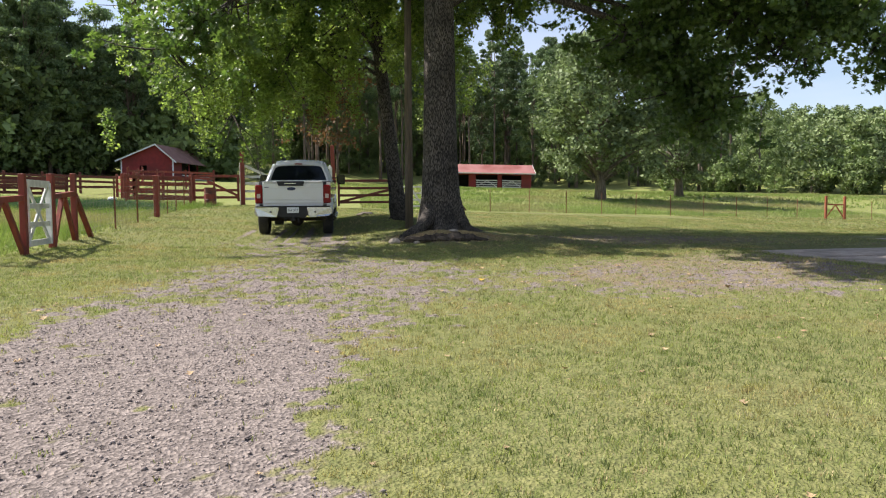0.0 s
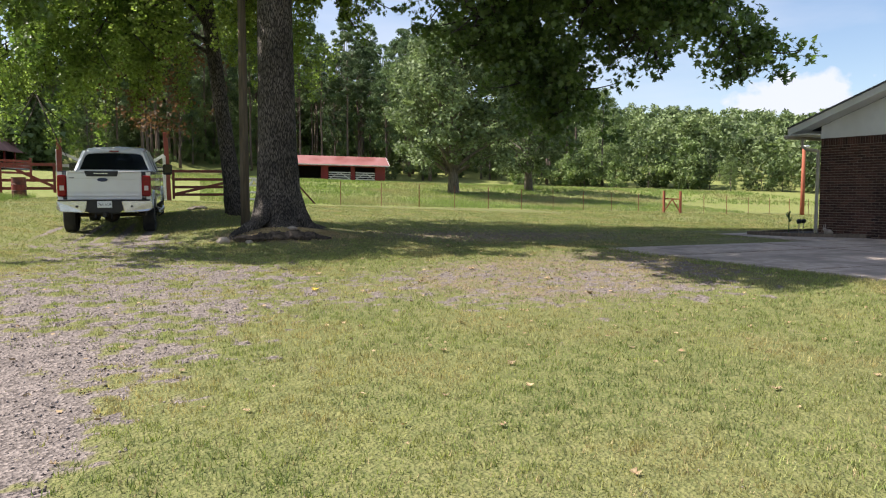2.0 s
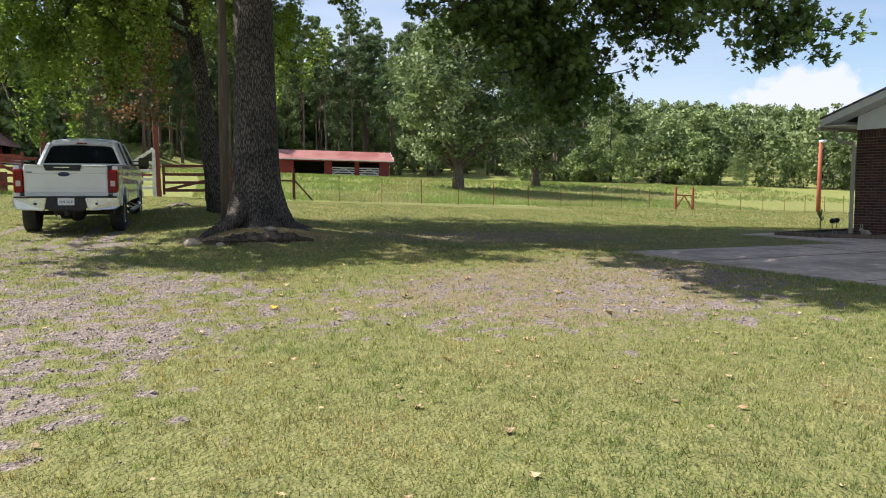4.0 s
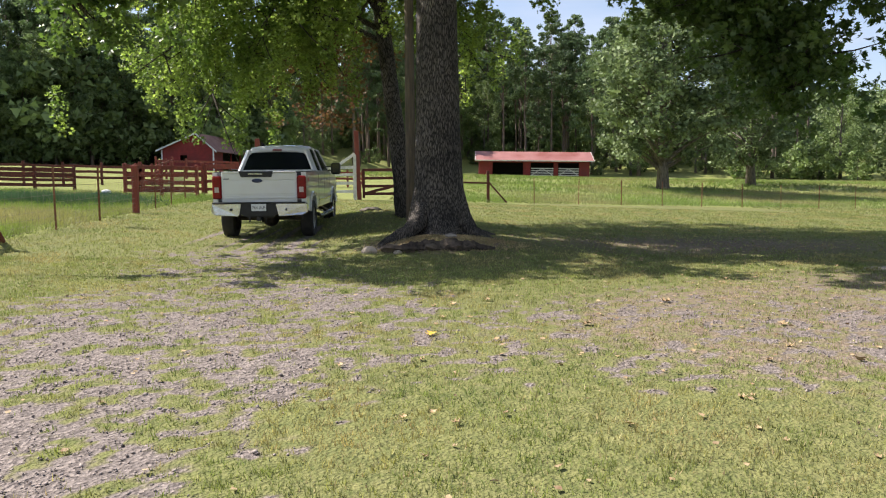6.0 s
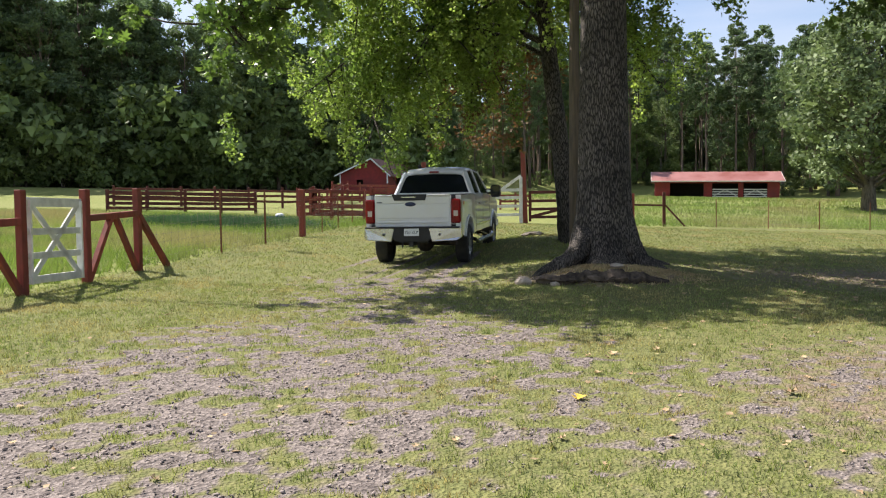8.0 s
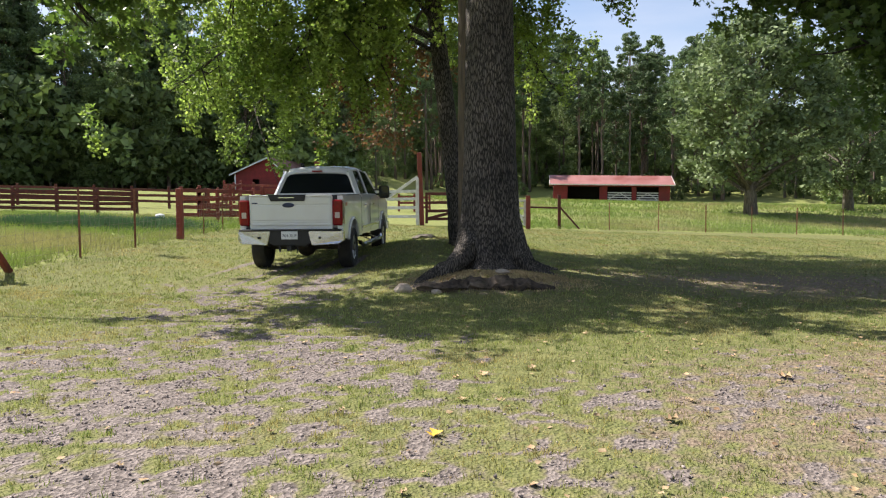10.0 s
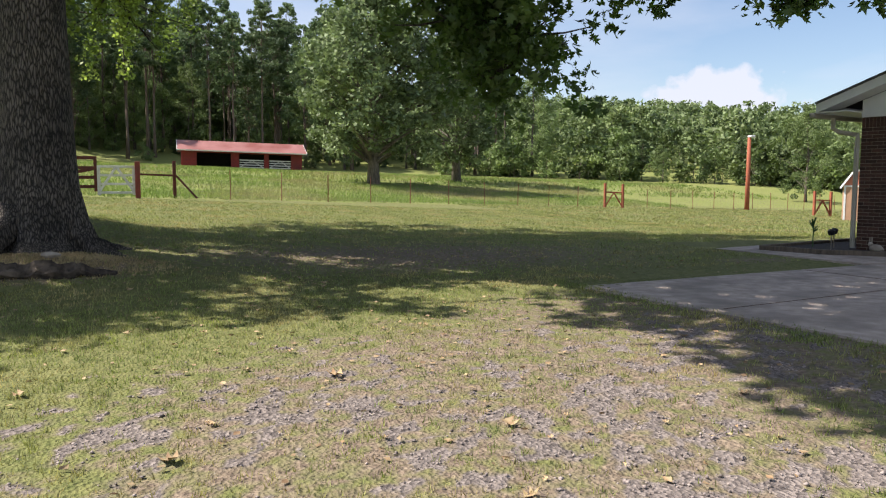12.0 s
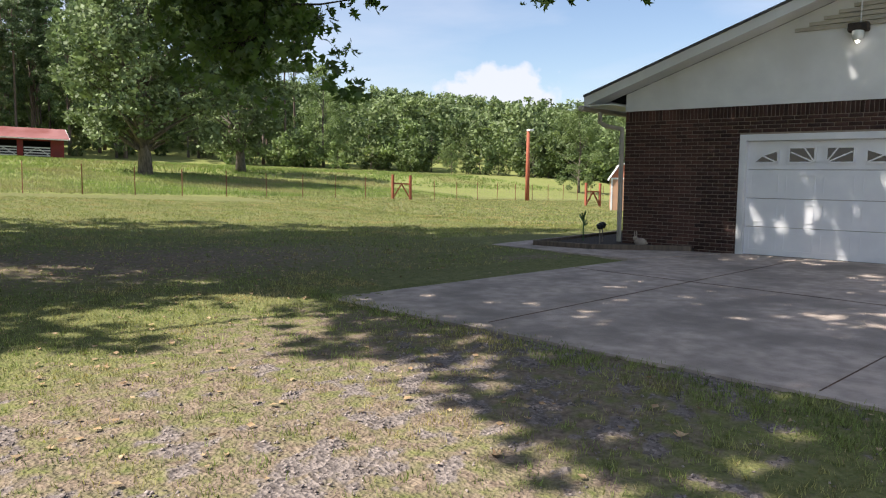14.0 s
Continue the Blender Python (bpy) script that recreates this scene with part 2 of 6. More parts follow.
def bark_mat():
    m = bpy.data.materials.new("ridged_bark")
    m.use_nodes = True
    nt = m.node_tree
    p = nt.nodes["Principled BSDF"]
    co = nt.nodes.new("ShaderNodeTexCoord").outputs["Object"]
    wob = nt.nodes.new("ShaderNodeTexNoise")
    wob.inputs["Scale"].default_value, wob.inputs["Detail"].default_value = 5, 4
    nt.links.new(co, wob.inputs["Vector"])
    add = nt.nodes.new("ShaderNodeVectorMath")
    add.operation = "MULTIPLY_ADD"
    nt.links.new(wob.outputs["Color"], add.inputs[0])
    add.inputs[1].default_value = (0.06, 0.06, 0.12)
    nt.links.new(co, add.inputs[2])
    mp = nt.nodes.new("ShaderNodeMapping")
    mp.inputs["Scale"].default_value = (34, 34, 6.5)
    nt.links.new(add.outputs[0], mp.inputs[0])
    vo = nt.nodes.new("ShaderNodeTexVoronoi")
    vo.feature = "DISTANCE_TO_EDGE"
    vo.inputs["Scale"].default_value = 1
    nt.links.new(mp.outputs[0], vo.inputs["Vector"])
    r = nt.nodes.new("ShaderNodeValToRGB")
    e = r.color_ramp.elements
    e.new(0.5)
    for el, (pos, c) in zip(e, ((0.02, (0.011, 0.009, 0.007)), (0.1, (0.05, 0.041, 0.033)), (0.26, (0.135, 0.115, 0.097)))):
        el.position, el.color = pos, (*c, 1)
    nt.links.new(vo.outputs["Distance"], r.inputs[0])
    big = nt.nodes.new("ShaderNodeTexNoise")
    big.inputs["Scale"].default_value, big.inputs["Detail"].default_value = 1.6, 7
    nt.links.new(co, big.inputs["Vector"])
    mr = nt.nodes.new("ShaderNodeMapRange")
    mr.inputs[1].default_value, mr.inputs[2].default_value, mr.inputs[3].default_value, mr.inputs[4].default_value = 0.3, 0.7, 0.6, 1.4
    nt.links.new(big.outputs[0], mr.inputs[0])
    hs = nt.nodes.new("ShaderNodeHueSaturation")
    nt.links.new(mr.outputs[0], hs.inputs["Value"])
    nt.links.new(r.outputs[0], hs.inputs["Color"])
    nt.links.new(hs.outputs[0], p.inputs["Base Color"])
    p.inputs["Roughness"].default_value = 0.95
    bu = nt.nodes.new("ShaderNodeBump")
    bu.inputs["Strength"].default_value, bu.inputs["Distance"].default_value = 1.0, 0.03
    nt.links.new(vo.outputs["Distance"], bu.inputs["Height"])
    nt.links.new(bu.outputs[0], p.inputs["Normal"])
    return m


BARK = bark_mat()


def glass_mat():
    m = bpy.data.materials.new("tinted_glass")
    m.use_nodes = True
    p = m.node_tree.nodes["Principled BSDF"]
    p.inputs["Base Color"].default_value = (0.012, 0.015, 0.02, 1)
    p.inputs["Roughness"].default_value = 0.04
    p.inputs["Specular IOR Level"].default_value = 0.5
    return m


TINT = glass_mat()


# ---- mesh helpers ----
def part(name, bm, material, parent=None, label="", smooth=False):
    me = bpy.data.meshes.new(name)
    bm.to_mesh(me)
    bm.free()
    for mm in (material if isinstance(material, (list, tuple)) else [material]):
        me.materials.append(mm)
    if smooth:
        me.shade_smooth()
    ob = new(name, me)
    if parent is not None:
        ob.parent = parent
    if label:
        tagged(ob, label)
    return ob


def thing(name, label, category, group="", at=None, kind=""):
    ob = new(name)
    if at is not None:
        ob.matrix_basis = at
    return tagged(ob, label, category, group, kind)


def arrays(name, verts, faces, material, parent=None, kind="", smooth=False):
    """A mesh from numpy arrays; all faces with the same number of corners."""
    me = bpy.data.meshes.new(name)
    k = faces.shape[1]
    me.vertices.add(len(verts))
    me.vertices.foreach_set("co", verts.astype(np.float32).ravel())
    me.loops.add(faces.size)
    me.loops.foreach_set("vertex_index", faces.astype(np.int32).ravel())
    me.polygons.add(len(faces))
    me.polygons.foreach_set("loop_start", np.arange(0, faces.size, k, dtype=np.int32))
    me.polygons.foreach_set("loop_total", np.full(len(faces), k, dtype=np.int32))
    me.update(calc_edges=True)
    me.validate()
    me.materials.append(material)
    if smooth:
        me.shade_smooth()
    ob = new(name, me)
    if parent is not None:
        ob.parent = parent
    if kind:
        ob["kind"] = kind
    return ob


def box(bm, lo, hi, m=None, bevel=0.0):
    g = bmesh.ops.create_cube(bm, size=1)
    vs = g["verts"]
    c, s = [(a + b) / 2 for a, b in zip(lo, hi)], [b - a for a, b in zip(lo, hi)]
    for v in vs:
        v.co = Vector((v.co[i] * s[i] + c[i] for i in range(3)))
    if bevel:
        es = {e for v in vs for e in v.link_edges}
        r = bmesh.ops.bevel(bm, geom=list(es), offset=bevel, segments=1, affect="EDGES")
        vs = list({v for f in r["faces"] for v in f.verts} | {v for v in vs if v.is_valid})
    if m is not None:
        bmesh.ops.transform(bm, matrix=m, verts=vs)
    return vs


def beam(bm, a, b, w, h, bevel=0.0):
    """A board from a to b, w wide and h deep."""
    a, b = Vector(a), Vector(b)
    d = b - a
    q = d.to_track_quat("X", "Z").to_matrix().to_4x4()
    return box(bm, (0, -w / 2, -h / 2), (d.length, w / 2, h / 2), Matrix.Translation(a) @ q, bevel)


def tube(bm, pts, radii, seg=8, cap=True, wob=0.0):
    """A tapering tube along points."""
    rings = []
    n = len(pts)
    for i, (p, r) in enumerate(zip(pts, radii)):
        p = Vector(p)
        d = (Vector(pts[min(i + 1, n - 1)]) - Vector(pts[max(i - 1, 0)])).normalized()
        u = d.cross(Vector((0.31, 0.95, 0.05))).normalized()
        v = d.cross(u)
        ring = []
        for k in range(seg):
            a = 2 * math.pi * k / seg
            rr = r * (1 + wob * noise.noise(Vector((math.cos(a) * 1.7, math.sin(a) * 1.7, p.z * 0.9 + p.x))))
            ring.append(bm.verts.new(p + u * math.cos(a) * rr + v * math.sin(a) * rr))
        rings.append(ring)
    for a, b in zip(rings, rings[1:]):
        for k in range(seg):
            bm.faces.new((a[k], a[(k + 1) % seg], b[(k + 1) % seg], b[k]))
    if cap:
        bm.faces.new(rings[0][::-1])
        bm.faces.new(rings[-1])
    return rings


def cyl(bm, a, b, r, seg=12, r2=None):
    return tube(bm, [a, b], [r, r if r2 is None else r2], seg)


def prism(bm, poly, axis, lo, hi):
    """A polygon given in the two other axes, drawn out along axis."""
    def at(p, d):
        c = list(p)
        c.insert(axis, d)
        return bm.verts.new(c)
    a, b = [at(p, lo) for p in poly], [at(p, hi) for p in poly]
    n = len(poly)
    fs = [bm.faces.new(a), bm.faces.new(b[::-1])]
    for i in range(n):
        fs.append(bm.faces.new((a[i], b[i], b[(i + 1) % n], a[(i + 1) % n])))
    bmesh.ops.recalc_face_normals(bm, faces=fs)
    return a + b


# ---- ground ----
KY = np.array([-400, -30, -20, -14, -9, -4, 0, 5, 9, 14, 20, 32, 44, 60, 86, 400])
KA = np.array([-0.6, -0.6, -0.5, -0.36, -0.19, -0.13, 0, 0.12, 0.28, 0.5, 0.68, 0.95, 2.0, 2.75, 3.4, 5])
KB = np.array([0.01, 0.01, 0.01, 0.008, 0.003, 0.004, 0.008, 0.025, 0.03, 0.04, 0.04, 0.042, 0.052, 0.035, 0.033, 0.02])
FX = np.array([-400, -120, -60, -30, -12, 0, 30, 60, 80, 110, 150, 400])
FY = np.array([-40, -10, 42, 60, 76, 97, 100, 86, 64, 42, 10, -60])


def smooth_interp(y, ks, vs):
    out = np.zeros_like(y, dtype=float)
    for o, w in ((-2.5, 0.2), (-1.2, 0.2), (0, 0.2), (1.2, 0.2), (2.5, 0.2)):
        out += w * np.interp(y + o, ks, vs)
    return out


def ground_z(x, y):
    x, y = np.asarray(x, float), np.asarray(y, float)
    xl = 70 * np.tanh(x / 70)
    z = smooth_interp(y, KY, KA) - smooth_interp(y, KY, KB) * xl
    z = z + 0.30 * np.exp(-(((x - 3.9) / 2.4) ** 2 + ((y + 1.2) / 2.2) ** 2)) + 0.42 * np.exp(-(((x - 2.6) / 2.2) ** 2 + ((y - 5.4) / 3.0) ** 2))
    z = z - 0.028 * np.clip(x, -8, 0) * np.exp(-((y + 0.5) / 8) ** 2)
    z = z + 0.11 * np.exp(-(((x - 3.7) / 1.0) ** 2 + ((y + 2.5) / 0.55) ** 2))
    # the lawn is banked up to the slab
    z = z + np.clip(-0.195 - z, 0, 0.2) * np.clip((x - 8.0) / 2.2, 0, 1) * np.clip((24 - x) / 3, 0, 1) * np.clip((y + 19) / 3, 0, 1) * np.clip((-4 - y) / 2, 0, 1)
    d = np.maximum(0, (y - np.interp(x, FX, FY)) * 0.9)
    near = np.exp(-((x - 12) / 55) ** 2)
    return z + np.minimum(d, 60) * (0.03 + 0.15 * near) + np.clip(d - 60, 0, 190) * np.interp(x, [-60, 60, 110, 150, 190, 220], [0.10, 0.15, 0.15, 0.135, 0.09, 0.06])


def gz(x, y):
    return float(ground_z(x, y))


PAD_Z = -0.17
HC = Vector((17.80, -2.62, PAD_Z))          # near corner of the garage
HD = Vector((0.19, -0.982, 0)).normalized()   # along its front
HN = Vector((-0.982, -0.19, 0)).normalized()  # out of its front


def seg_dist(x, y, ax, ay, bx, by):
    t = np.clip(((x - ax) * (bx - ax) + (y - ay) * (by - ay)) / ((bx - ax) ** 2 + (by - ay) ** 2), 0, 1)
    return np.hypot(x - ax - t * (bx - ax), y - ay - t * (by - ay))


def gravel_amount(x, y):
    """1 on the gravel drive, 0 on the lawn, between where it is patchy."""
    drive = 1.0 - np.clip((seg_dist(x, y, -0.7, -30, -0.05, -12.6) - 1.2) / 0.8, 0, 1)
    spill = 0.63 * (1 - np.clip((seg_dist(x, y, 0.3, -11.5, 1.4, -7.7) - 1.7) / 1.2, 0, 1))
    tail = 0.5 * (1 - np.clip((seg_dist(x, y, 0.9, -7.4, -0.5, 2) - 0.8) / 1.3, 0, 1))
    cross = 0.47 * (1 - np.clip((seg_dist(x, y, 2.5, -9.4, 5.6, -9.2) - 0.8) / 1.1, 0, 1))
    pink = 0.47 * (1 - np.clip((seg_dist(x, y, 6.0, -9.3, 9.6, -8.6) - 1.2) / 1.6, 0, 1))
    return np.maximum.reduce([drive, spill, tail, cross, pink])


GX, GY, GS = -6.5, -20.5, 0.07


def clump_grid():
    """Uneven tufts and bare spots of the worn lawn, as noise on a 7 cm grid."""
    nx, ny = 270, 270
    out = np.empty((ny, nx))
    for j in range(ny):
        for i in range(nx):
            x, y = GX + i * GS, GY + j * GS
            out[j, i] = (noise.noise(Vector((x * 0.6, y * 0.6, 3))) * 0.28 + noise.noise(Vector((x * 1.9, y * 2.3, 7))) * 0.4
                         + noise.noise(Vector((x * 4.7, y * 5.9, 11))) * 0.7 + noise.noise(Vector((x * 8.5, y * 10.0, 19))) * 0.95)
    return out


CLUMPS = clump_grid()


def clump(x, y):
    x, y = np.asarray(x, float), np.asarray(y, float)
    u, v = np.clip((x - GX) / GS, 0, 268.99), np.clip((y - GY) / GS, 0, 268.99)
    i, j = u.astype(int), v.astype(int)
    fu, fv = u - i, v - j
    c = CLUMPS
    return (c[j, i] * (1 - fu) * (1 - fv) + c[j, i + 1] * fu * (1 - fv) + c[j + 1, i] * (1 - fu) * fv + c[j + 1, i + 1] * fu * fv)


def gravel_cover(x, y):
    """How much the gravel shows, 0 to 1, with its tufts and bare spots."""
    g = gravel_amount(x, y)
    return np.where(g > 0.02, np.clip((g - 0.5 + 0.95 * clump(x, y)) * 3.2 + 0.5, 0, 1), np.clip((clump(x, y) - 0.6) * 1.5, 0, 0.7))


def soil_amount(x, y):
    a = 1.1 * np.exp(-(((x - 9.2) / 6.0) ** 2 + ((y + 0.8) / 3.3) ** 2))
    b = 1.3 * np.exp(-(((x - 3.7) / 1.5) ** 2 + ((y + 2.6) / 0.85) ** 2))
    c = 0.7 * np.exp(-(((x - 14.8) / 1.5) ** 2 + ((y + 3.1) / 0.6) ** 2))
    d = 0.69 * (1 - np.clip((seg_dist(x, y, 6.6, -9.0, 9.3, -7.4) - 1.5) / 2.2, 0, 1))
    return np.clip(np.maximum.reduce([a * 0.72, b, c, d]), 0, 1)


def pasture_amount(x, y):
    fence = np.interp(x, [-40, -7.3, -6.2, -4.4, 5.4, 36, 50, 200], [-40, -8, 8, 20.3, 20.8, 31.3, 33, 38])
    left = (x < -4.95 - 0.08 * np.clip(y, 0, 9)) & (y < 12)
    return np.where((y > fence) | left, 1.0, 0.0)


def ground_material():
    m = bpy.data.materials.new("lawn_gravel_ground")
    m.use_nodes = True
    nt = m.node_tree
    p = nt.nodes["Principled BSDF"]
    co = nt.nodes.new("ShaderNodeTexCoord").outputs["Object"]

    def noise_tex(scale, detail=6):
        n = nt.nodes.new("ShaderNodeTexNoise")
        n.inputs["Scale"].default_value, n.inputs["Detail"].default_value = scale, detail
        nt.links.new(co, n.inputs["Vector"])
        return n.outputs[0]

    def ramp(v, stops):
        r = nt.nodes.new("ShaderNodeValToRGB")
        el = r.color_ramp.elements
        while len(el) < len(stops):
            el.new(0.5)
        for e, (pos, c) in zip(el, stops):
            e.position, e.color = pos, (*c, 1)
        nt.links.new(v, r.inputs[0])
        return r.outputs[0]

    def mixc(f, a, b):
        n = nt.nodes.new("ShaderNodeMix")
        n.data_type = "RGBA"
        nt.links.new(f, n.inputs[0])
        nt.links.new(a, n.inputs[6])
        nt.links.new(b, n.inputs[7])
        return n.outputs[2]

    def mth(op, a, b, clamp=False):
        n = nt.nodes.new("ShaderNodeMath")
        n.operation, n.use_clamp = op, clamp
        for i, v in enumerate((a, b)):
            if isinstance(v, (int, float)):
                n.inputs[i].default_value = v
            else:
                nt.links.new(v, n.inputs[i])
        return n.outputs[0]

    def attr(name):
        a = nt.nodes.new("ShaderNodeAttribute")
        a.attribute_name = name
        return a.outputs["Fac"]

    lawn = mixc(noise_tex(0.55, 5), ramp(noise_tex(9, 8), [(0.3, (0.085, 0.11, 0.034)), (0.7, (0.215, 0.22, 0.078))]),
                ramp(noise_tex(26, 8), [(0.32, (0.10, 0.115, 0.038)), (0.7, (0.245, 0.228, 0.10))]))
    field = mixc(noise_tex(0.16, 6), ramp(noise_tex(3.5, 8), [(0.3, (0.12, 0.165, 0.035)), (0.7, (0.23, 0.27, 0.07))]),
                 ramp(noise_tex(6, 8), [(0.3, (0.17, 0.19, 0.06)), (0.7, (0.30, 0.28, 0.12))]))
    vor = nt.nodes.new("ShaderNodeTexVoronoi")
    vor.inputs["Scale"].default_value = 42
    nt.links.new(co, vor.inputs["Vector"])
    stone = ramp(vor.outputs["Color"], [(0.1, (0.095, 0.08, 0.073)), (0.9, (0.285, 0.242, 0.216))])
    soil = ramp(noise_tex(22, 9), [(0.3, (0.115, 0.086, 0.064)), (0.7, (0.30, 0.235, 0.17))])
    base = mixc(attr("pasture"), lawn, field)
    sel = mth("MULTIPLY", mth("SUBTRACT", mth("ADD", attr("soil"), mth("MULTIPLY", mth("SUBTRACT", noise_tex(7.5, 9), 0.5), 1.3)), 0.46), 3.0, True)
    base = mixc(sel, base, soil)
    g = mth("ADD", attr("gravel"), mth("MULTIPLY", mth("SUBTRACT", noise_tex(16, 9), 0.5), 0.9))
    thatch = mth("MULTIPLY", mth("SUBTRACT", g, 0.22), 2.6, True)
    base = mixc(mth("MULTIPLY", thatch, 0.5), base, ramp(noise_tex(30, 8), [(0.3, (0.105, 0.085, 0.06)), (0.7, (0.27, 0.225, 0.155))]))
    g = mth("MULTIPLY", mth("SUBTRACT", g, 0.55), 4.0, True)
    base = mixc(g, base, stone)
    nt.links.new(base, p.inputs["Base Color"])
    p.inputs["Roughness"].default_value = 0.95
    p.inputs["Specular IOR Level"].default_value = 0.15
    b = nt.nodes.new("ShaderNodeBump")
    b.inputs["Strength"].default_value, b.inputs["Distance"].default_value = 0.85, 0.021
    nt.links.new(mth("ADD", noise_tex(38, 8), mth("MULTIPLY", vor.outputs["Distance"], 0.8)), b.inputs["Height"])
    nt.links.new(b.outputs[0], p.inputs["Normal"])
    return m


def axis_lines(lo, hi, flo, fhi, fine, grow=1.16):
    a = list(np.arange(flo, fhi, fine))
    s, v = fine, flo
    left = []
    while v > lo:
        s *= grow
        v -= s
        left.append(v)
    s, v = fine, a[-1]
    while v < hi:
        s *= grow
        v += s
        a.append(v)
    return np.array(left[::-1] + a)


def build_ground():
    xs, ys = axis_lines(-900, 900, -4, 11, 0.085, 1.085), axis_lines(-500, 900, -19, -3, 0.085, 1.085)
    X, Y = np.meshgrid(xs, ys)
    Z = ground_z(X, Y)
    rng = np.random.default_rng(5)
    Z = Z + np.where(np.hypot(X, Y) < 60, rng.normal(0, 0.006, X.shape), 0)
    onpad = (X > 10.7) & (X < 24) & (Y < -4.5) & (Y > -16)
    Z = np.where(onpad, np.minimum(Z, PAD_Z - 0.03), Z)
    nx, ny = len(xs), len(ys)
    v = np.stack([X.ravel(), Y.ravel(), Z.ravel()], 1)
    i = (np.arange(ny - 1)[:, None] * nx + np.arange(nx - 1)[None, :]).ravel()
    f = np.stack([i, i + 1, i + 1 + nx, i + nx], 1)
    ob = arrays("ground", v, f, ground_material(), smooth=True)
    for name, fn in (("gravel", gravel_cover), ("soil", soil_amount), ("pasture", pasture_amount)):
        at = ob.data.attributes.new(name, "FLOAT", "POINT")
        at.data.foreach_set("value", fn(v[:, 0], v[:, 1]).astype(np.float32))
    tagged(ob, "mown lawn with worn gravel drive, rising into pasture and hills", "ground", kind="structure")


build_ground()


# ---- trees ----
def leaf_cloud(rng, centres, radii, per, size, droop=0.35, aspect=0.55, lobes=False, flat=0.75, single=False):
    """Small folded leaves scattered through clumps; returns vertices and triangles."""
    n = len(centres) * per
    c = np.repeat(centres, per, axis=0)
    r = np.repeat(radii, per)
    d = rng.normal(size=(n, 3))
    d /= np.linalg.norm(d, axis=1)[:, None]
    rad = rng.random(n) ** 0.45
    p = c + d * (r * rad)[:, None] * np.array([1, 1, flat])
    s = size * rng.uniform(0.6, 1.35, n)
    ax = rng.normal(size=(n, 3))
    ax[:, 2] -= droop * 2
    ax /= np.linalg.norm(ax, axis=1)[:, None]
    up = rng.normal(size=(n, 3)) * 0.8 + np.array([0, 0, 1.0])
    sd = np.cross(ax, up)
    sd /= np.linalg.norm(sd, axis=1)[:, None]
    nm = np.cross(sd, ax)
    A, S, N = ax * s[:, None], sd * (s * aspect)[:, None], nm * (s * 0.16)[:, None]
    if single:
        v = np.stack([p - A * 0.5, p + S * 1.1 + N, p + A * 0.6], 1).reshape(-1, 3)
        return v, np.arange(n * 3).reshape(-1, 3)
    if lobes:
        # star-lobed leaf: centre, five points and the notches between them
        prof = [(0.0, 0.0, 0), (0.25, 0.9, 1), (0.38, 0.3, 0), (0.68, 0.8, 1), (0.66, 0.22, 0), (1.0, 0.0, 1),
                (0.66, -0.22, 0), (0.68, -0.8, 1), (0.38, -0.3, 0), (0.25, -0.9, 1)]
        v = np.stack([p + A * a + S * b + N * h for a, b, h in prof], 1).reshape(-1, 3)
        base = (np.arange(n) * 10)[:, None]
        tri = np.array([[0, 1, 2], [2, 3, 4], [4, 5, 6], [6, 7, 8], [8, 9, 0], [0, 2, 8], [2, 4, 8], [4, 6, 8]])
        f = (base[:, None, :] + tri[None]).reshape(-1, 3)
    else:
        v = np.stack([p, p + A * 0.5 + S + N, p + A, p + A * 0.5 - S + N], 1).reshape(-1, 3)
        base = (np.arange(n) * 4)[:, None]
        f = (base[:, None, :] + np.array([[0, 1, 2], [0, 2, 3]])[None]).reshape(-1, 3)
    return v, f


def bezier(a, b, sag, n=7, wob=0.25, seed=0):
    a, b = Vector(a), Vector(b)
    out = []
    for i in range(n):
        t = i / (n - 1)
        p = a.lerp(b, t)
        p.z += sag * 4 * t * (1 - t)
        k = wob * math.sin(math.pi * t)
        p += Vector((noise.noise(Vector((t * 3, seed, 1))), noise.noise(Vector((t * 3, seed, 5))), noise.noise(Vector((t * 3, seed, 9))))) * k * 2
        out.append(p)
    return out


